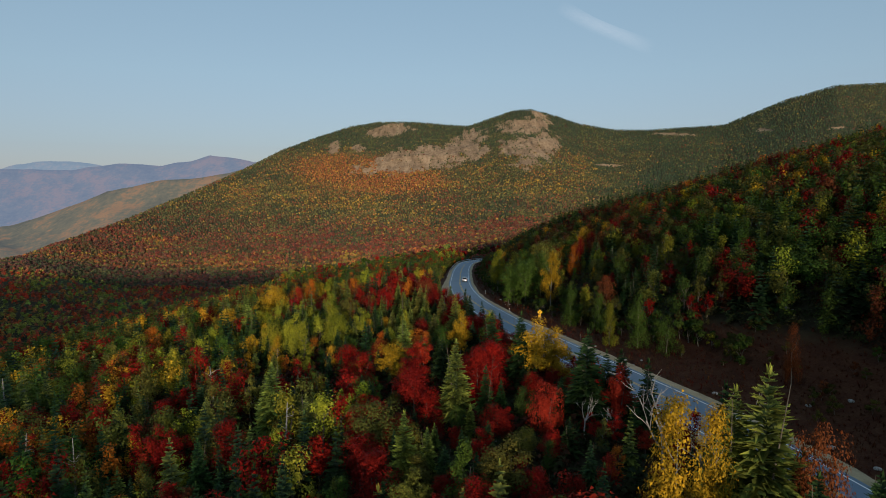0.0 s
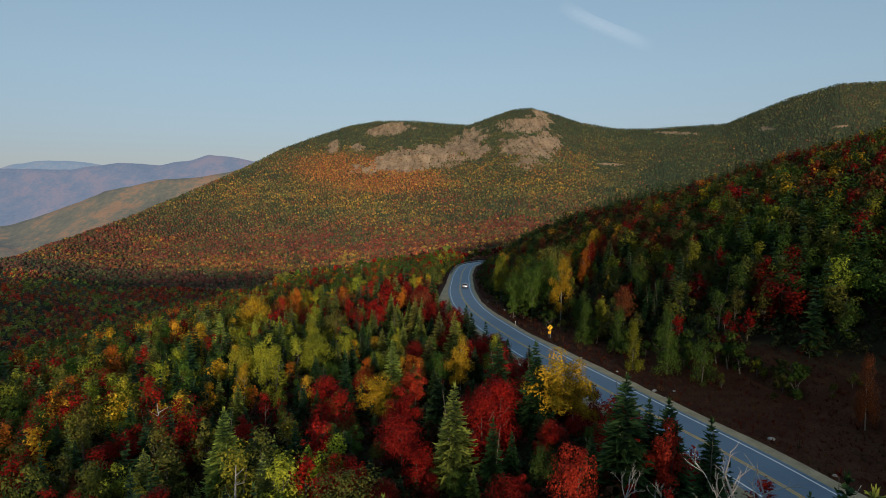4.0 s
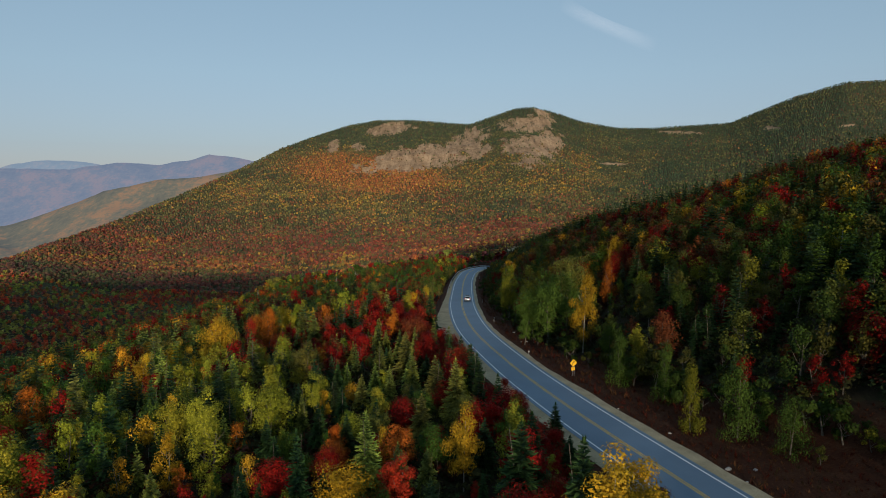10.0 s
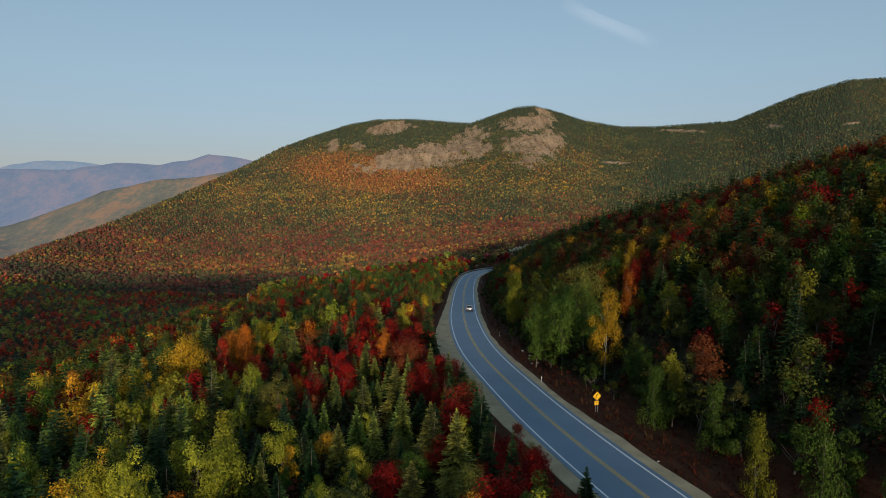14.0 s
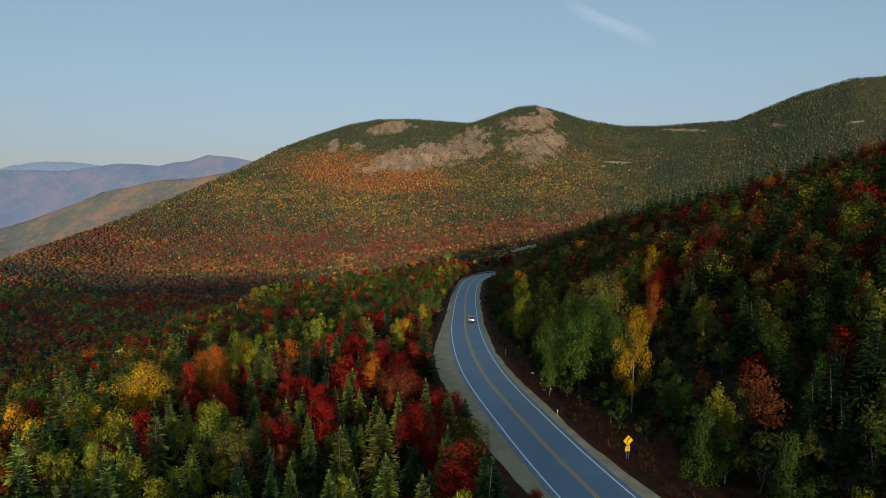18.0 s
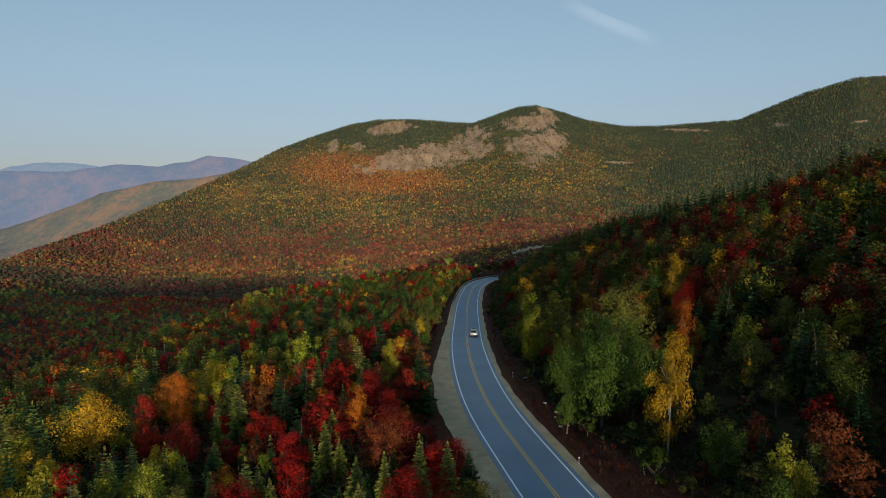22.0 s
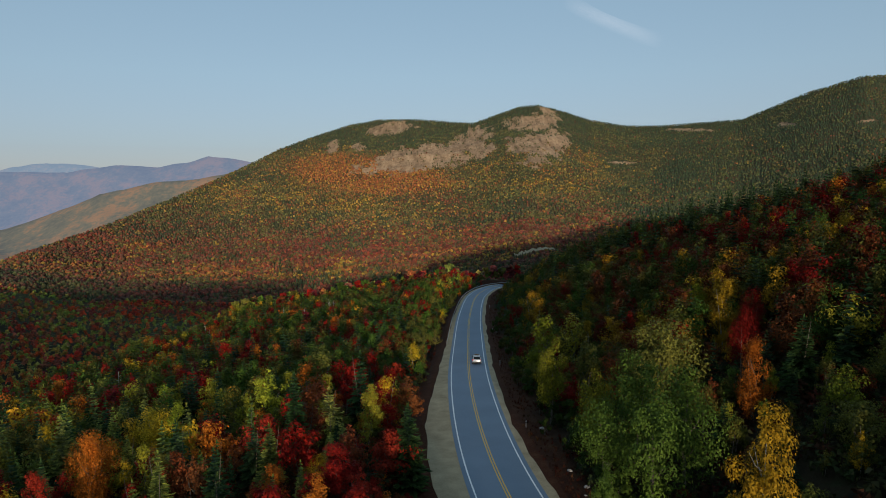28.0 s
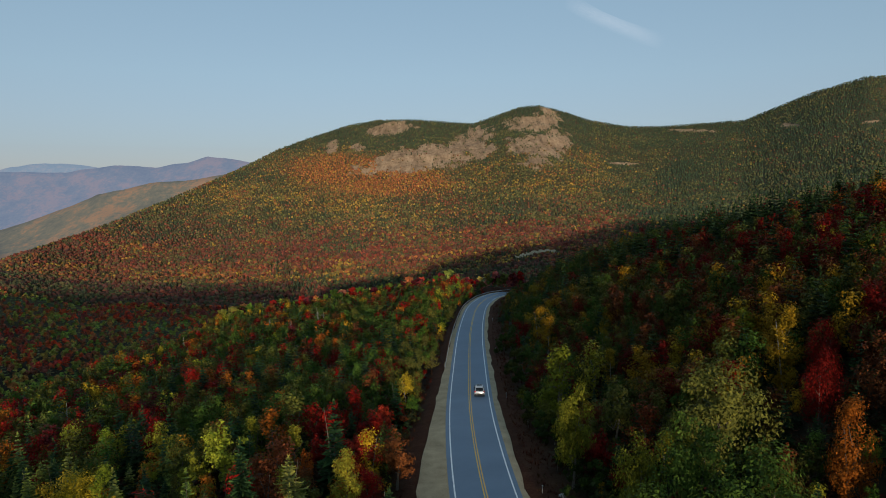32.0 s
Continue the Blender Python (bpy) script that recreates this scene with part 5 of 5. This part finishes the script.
# ---------------------------------------------------------------- dead trees, boulders, verge plants
def bare_tree(rng, height, spread, forks):
    """Trunk and forking bare limbs."""
    bm = bmesh.new()

    def grow(o, d, length, r, level):
        mid = o + d * length * 0.5 + Vector(rng.normal(0, 0.05 * length, 3))
        end = o + d * length + Vector(rng.normal(0, 0.06 * length, 3))
        tube(bm, [o, mid, end], [r, r * 0.8, r * 0.5], 5 if level < 2 else 3)
        if level < forks:
            for _ in range(3 if level else 4):
                a = rng.uniform(0, 2 * math.pi)
                n = (d + spread * Vector((math.cos(a), math.sin(a), rng.uniform(-0.1, 0.6)))).normalized()
                grow(o.lerp(end, rng.uniform(0.55, 1.0)), n, length * rng.uniform(0.5, 0.75), r * 0.5, level + 1)
    grow(Vector((0, 0, -0.3)), Vector((0, 0, 1)), height * 0.45, 0.018 * height, 0)
    return bm


def snag(rng, height):
    bm = bmesh.new()
    lean = rng.normal(0, 0.07, 2)
    top = Vector((lean[0] * height, lean[1] * height, height))
    tube(bm, [(0, 0, -0.3), top * 0.5 + Vector(rng.normal(0, 0.12, 3)), top], [0.16, 0.11, 0.03], 5)
    for _ in range(7):
        u, a = rng.uniform(0.4, 0.95), rng.uniform(0, 6.28)
        o = top * u
        tube(bm, [o, o + Vector((math.cos(a), math.sin(a), rng.uniform(0.1, 0.8))) * rng.uniform(0.4, 1.3)], [0.05, 0.012], 3)
    return bm


def dead_trees():
    rng = np.random.default_rng(31)
    for x, y, h, spread in ((19.4, 55.4, 16.0, 0.85), (21.2, 50.0, 17.0, 0.9), (14.5, 64.5, 11.0, 0.6), (4.0, 86, 10.0, 0.6), (17.0, 64.0, 10.5, 0.6)):
        h = h - 0.9 * float(bank_lift(road_side(np.array([x]), np.array([y]))[0], y)[0])
        ob = part("bare_tree", bare_tree(rng, h, spread, 3), DEADWOOD)
        ob.matrix_basis = pose(x, y, ground_at(x, y))
        tagged(ob, "leafless grey dead tree with forked bare limbs", "dead tree", "dead trees in the forest")
    made = [bpy.data.meshes.new("snag") for _ in range(5)]
    for me in made:
        bm = snag(rng, rng.uniform(5.5, 7.5))
        bm.to_mesh(me)
        bm.free()
        me.materials.append(DEADWOOD)
    spots = [(-33, 92), (-52, 78), (-18, 70), (-41, 70), (-75, 110), (66, 150), (80, 175), (92, 190), (74, 214), (110, 230), (120, 262), 
             (-70, 250), (-60, 268), (-84, 300), (-52, 320), (-40, 345), (-95, 280)]
    spots += [(float(rng.uniform(45, 105)), float(rng.uniform(318, 345))) for _ in range(26)]
    spots += [(float(rng.uniform(-115, -10)), float(rng.uniform(330, 430))) for _ in range(16)]
    for x, y in spots:
        ob = part("dead_snag", made[int(rng.integers(0, 5))], None)
        ob.matrix_basis = pose(x, y, ground_at(x, y), 0, 0, rng.uniform(0, 360)) @ Matrix.Scale(rng.uniform(0.9, 1.25), 4)
        tagged(ob, "bleached dead tree trunk standing among the trees", "dead tree", "dead snags in the forest")


dead_trees()


def boulders():
    rng = np.random.default_rng(37)
    made = []
    for k in range(4):
        bm = bmesh.new()
        bmesh.ops.create_icosphere(bm, subdivisions=2, radius=0.5)
        for v in bm.verts:
            v.co *= 1 + 0.28 * noise.noise(v.co * 2.2 + Vector((7 * k, 0, 0)))
            v.co.z *= 0.7
        me = bpy.data.meshes.new("boulder")
        bm.to_mesh(me)
        bm.free()
        me.materials.append(STONE)
        made.append(me)
    spots = [(beside_road(float(y), float(rng.uniform(6.5, 10)))[0], float(y)) for y in rng.uniform(56, 128, 12)]
    spots += [(float(rng.uniform(46, 66)), float(rng.uniform(60, 120))) for _ in range(14)]
    spots += [(beside_road(float(y), float(rng.uniform(7.5, 9.5)))[0], float(y)) for y in rng.uniform(170, 215, 6)]
    for x, y in spots:
        s = rng.uniform(0.3, 0.95)
        ob = part("boulder", made[int(rng.integers(0, 4))], None)
        ob.matrix_basis = pose(x, y, ground_at(x, y) + 0.08 * s, 0, 0, rng.uniform(0, 360)) @ Matrix.Diagonal((s, s * rng.uniform(0.7, 1.3), s * 0.8, 1))
        tagged(ob, "small weathered grey boulder lying in the brown grass", "boulder", "boulders beside the road")


boulders()


def verge():
    """Tufts of dry grass and low red-brown scrub on the verges and the cut bank."""
    rng = np.random.default_rng(41)
    x, y = scatter(-10, 80, 30, 450, 0.72, rng, 1.2)
    off, _ = road_side(x, y)
    g = open_grass(x, y)
    keep = (g > 0.25) & ((off > 6.3) | (off < -7.2 - np.interp(y, [0, 130, 165, 215, 240, 300], [0, 0, 1.6, 2.0, 1.0, 0]))) & (rng.random(len(x)) < np.interp(y, [30, 200, 450], [0.85, 0.8, 0.4]))
    x, y = x[keep], y[keep]
    z = ground_height(x, y)
    blades = []
    for _ in range(3):
        n = 8
        a = rng.uniform(0, 6.28, n)
        d = unit(np.stack([0.5 * np.cos(a), 0.5 * np.sin(a), np.ones(n)], 1))
        w = unit(np.stack([-np.sin(a), np.cos(a), 0 * a], 1))
        blades.append(kites(rng.normal(0, 0.12, (n, 3)) * (1, 1, 0), d, w, rng.uniform(0.6, 1.1, n), np.full(n, 0.10), np.zeros(n)))
    tone = np.array([(0.056, 0.013, 0.007), (0.066, 0.020, 0.009), (0.056, 0.010, 0.006), (0.074, 0.033, 0.014), (0.036, 0.024, 0.010)])
    patch = rough_noise(x, y, 9, 77, 2)
    pick = np.clip(((patch + 1) * 2.2 + rng.normal(0, 0.8, len(x))).astype(int), 0, 4)
    woods("verge_grass", "dry brown and russet grass on the verge", blades, x, y, z - 0.03, rng.uniform(0.2, 0.6, len(x)) * np.where(rng.random(len(x)) < 0.06, 1.9, 1.0), rng.uniform(0.9, 1.6, len(x)), tone[pick], rng, WOODS, "grass")
    # leafy shrubs between the grass and the woods
    bush = [quick_mesh("shrub_leaves", *leaf_crown(rng, 10, 800, 0.065, w, 0.02, 0.46), LEAF) for w in (0.42, 0.5, 0.58)]
    stem = trunk_mesh("shrub_stem", rng, 0.5, 0.02, 5, BARK, 0.3)
    spots = []
    for yy in np.arange(98, 300, 2.6):
        o = float(np.interp(yy, [98, 130, 150, 200, 300], [20, 16, 12, 9.5, 8.5])) + rng.uniform(-1.0, 3.5)
        spots.append((beside_road(float(yy), o)[0], float(yy), rng.uniform(1.8, 4.2) * (1.5 if yy < 150 else 1.0), "green" if rng.random() < 0.6 else ("lime" if rng.random() < 0.2 else "olive")))
    for yy in np.arange(104, 330, 1.7):
        o = -float(np.interp(yy, [110, 160, 200, 240, 300], [9, 10.5, 11.5, 10, 9])) - rng.uniform(0, 4)
        spots.append((beside_road(float(yy), o)[0], float(yy), rng.uniform(1.2, 2.4) + (rng.uniform(0, 1.8) if -o > 11 else 0), ("rust", "red", "olive", "orange", "red", "rust")[int(rng.integers(0, 6))]))
    for _ in range(26):
        spots.append((float(rng.uniform(44, 72)), float(rng.uniform(62, 135)), rng.uniform(1.0, 3.0), ("green", "olive", "rust", "green")[int(rng.integers(0, 4))]))
    for _ in range(150):
        yy = float(rng.uniform(78, 182))
        spots.append((beside_road(yy, float(rng.uniform(15, 52)))[0], yy, rng.uniform(1.0, 2.6), ("olive", "rust", "green", "olive")[int(rng.integers(0, 4))]))
    for sx, sy, h, kind in spots:
        shrub = tagged(new("shrub"), {"green": "low green leafy shrub", "lime": "low yellow-green leafy shrub", "olive": "low olive-green shrub", "rust": "low rust-brown autumn shrub", "red": "low deep red autumn shrub",
                                      "orange": "low orange autumn shrub"}[kind] + " beside the road", "shrub", "shrubs beside the road")
        shrub.matrix_basis = pose(sx, sy, ground_at(sx, sy) - 0.05, 0, 0, rng.uniform(0, 360)) @ Matrix.Scale(h, 4)
        part("stem", stem, None, shrub)
        c = part("crown", bush[int(rng.integers(0, 3))], None, shrub)
        # shrub hues cut to about half, darkening the bank as its shade does
        c.color = (*(HUE_TABLE[KINDS.index(kind)] * rng.uniform(0.35, 0.65)), 1)


verge()


# ---------------------------------------------------------------- far road and the streak of cloud
far_line = np.array([(116 + 6 * k, 1226 + 40 * (1 - math.exp(-k / 5)), 0.0) for k in range(13)])
far_line[:, 2] = ground_height(far_line[:, 0], far_line[:, 1]) + 1.2
part("road_far", ribbon("road_far", -6.0, 6.0, 2.6, -0.6, GRAVEL, far_line, 1.5), None)
tagged(bpy.data.objects["road_far"], "pale bend of the road further down the valley", "road", kind="structure")


def cloud_streak():
    m = bpy.data.materials.new("thin_cloud")
    m.use_nodes = True
    n, l = m.node_tree.nodes, m.node_tree.links
    n.remove(n["Principled BSDF"])
    tc, sep = n.new("ShaderNodeTexCoord"), n.new("ShaderNodeSeparateXYZ")
    l.new(tc.outputs["Generated"], sep.inputs[0])

    def maths(op, a, b=0.0):
        q = n.new("ShaderNodeMath")
        q.operation, q.use_clamp = op, op == "MULTIPLY"
        for k, v in enumerate((a, b)):
            if hasattr(v, "links"):
                l.new(v, q.inputs[k])
            else:
                q.inputs[k].default_value = v
        return q.outputs[0]

    def hump(v):
        return maths("MULTIPLY", maths("MULTIPLY", v, maths("SUBTRACT", 1.0, v)), 4.0)
    wisps, mp = n.new("ShaderNodeTexNoise"), n.new("ShaderNodeMapping")
    mp.inputs["Scale"].default_value = (3, 9, 1)
    l.new(tc.outputs["Generated"], mp.inputs[0])
    l.new(mp.outputs[0], wisps.inputs["Vector"])
    wisps.inputs["Detail"].default_value = 5
    a = maths("MULTIPLY", hump(sep.outputs[0]), maths("POWER", hump(sep.outputs[1]), 2.0))
    a = maths("MULTIPLY", maths("MULTIPLY", a, wisps.outputs[0]), 0.44)
    # the streak glows of itself, in place of sunlight on the cloud
    tr, em, mixer = n.new("ShaderNodeBsdfTransparent"), n.new("ShaderNodeEmission"), n.new("ShaderNodeMixShader")
    em.inputs[0].default_value, em.inputs[1].default_value = (0.75, 0.82, 0.92, 1), 0.95
    l.new(a, mixer.inputs[0])
    l.new(tr.outputs[0], mixer.inputs[1])
    l.new(em.outputs[0], mixer.inputs[2])
    l.new(mixer.outputs[0], n["Material Output"].inputs[0])
    nx, ny = 24, 6
    gx, gy = np.meshgrid(np.linspace(-0.5, 0.5, nx), np.linspace(-0.5, 0.5, ny))
    v = np.stack([gx * 720, gy * 105 + 34 * (gx * 2) ** 2, 10 * np.sin(gx * 9)], -1).reshape(-1, 3)
    i = np.arange(len(v)).reshape(ny, nx)
    f = np.stack([i[:-1, :-1], i[:-1, 1:], i[1:, 1:], i[1:, :-1]], -1).reshape(-1, 4)
    ob = new("cloud_streak", quick_mesh("cloud_streak", v, f, m, None, True))
    ob.matrix_basis = Matrix.Translation((1105, 4650, 1030)) @ pose(0, 0, 0, 90, 0, -12) @ pose(0, 0, 0, 0, 0, -26)
    ob.visible_shadow = False
    tagged(ob, "thin white streak of cloud in the blue sky", "cloud", kind="structure")


cloud_streak()
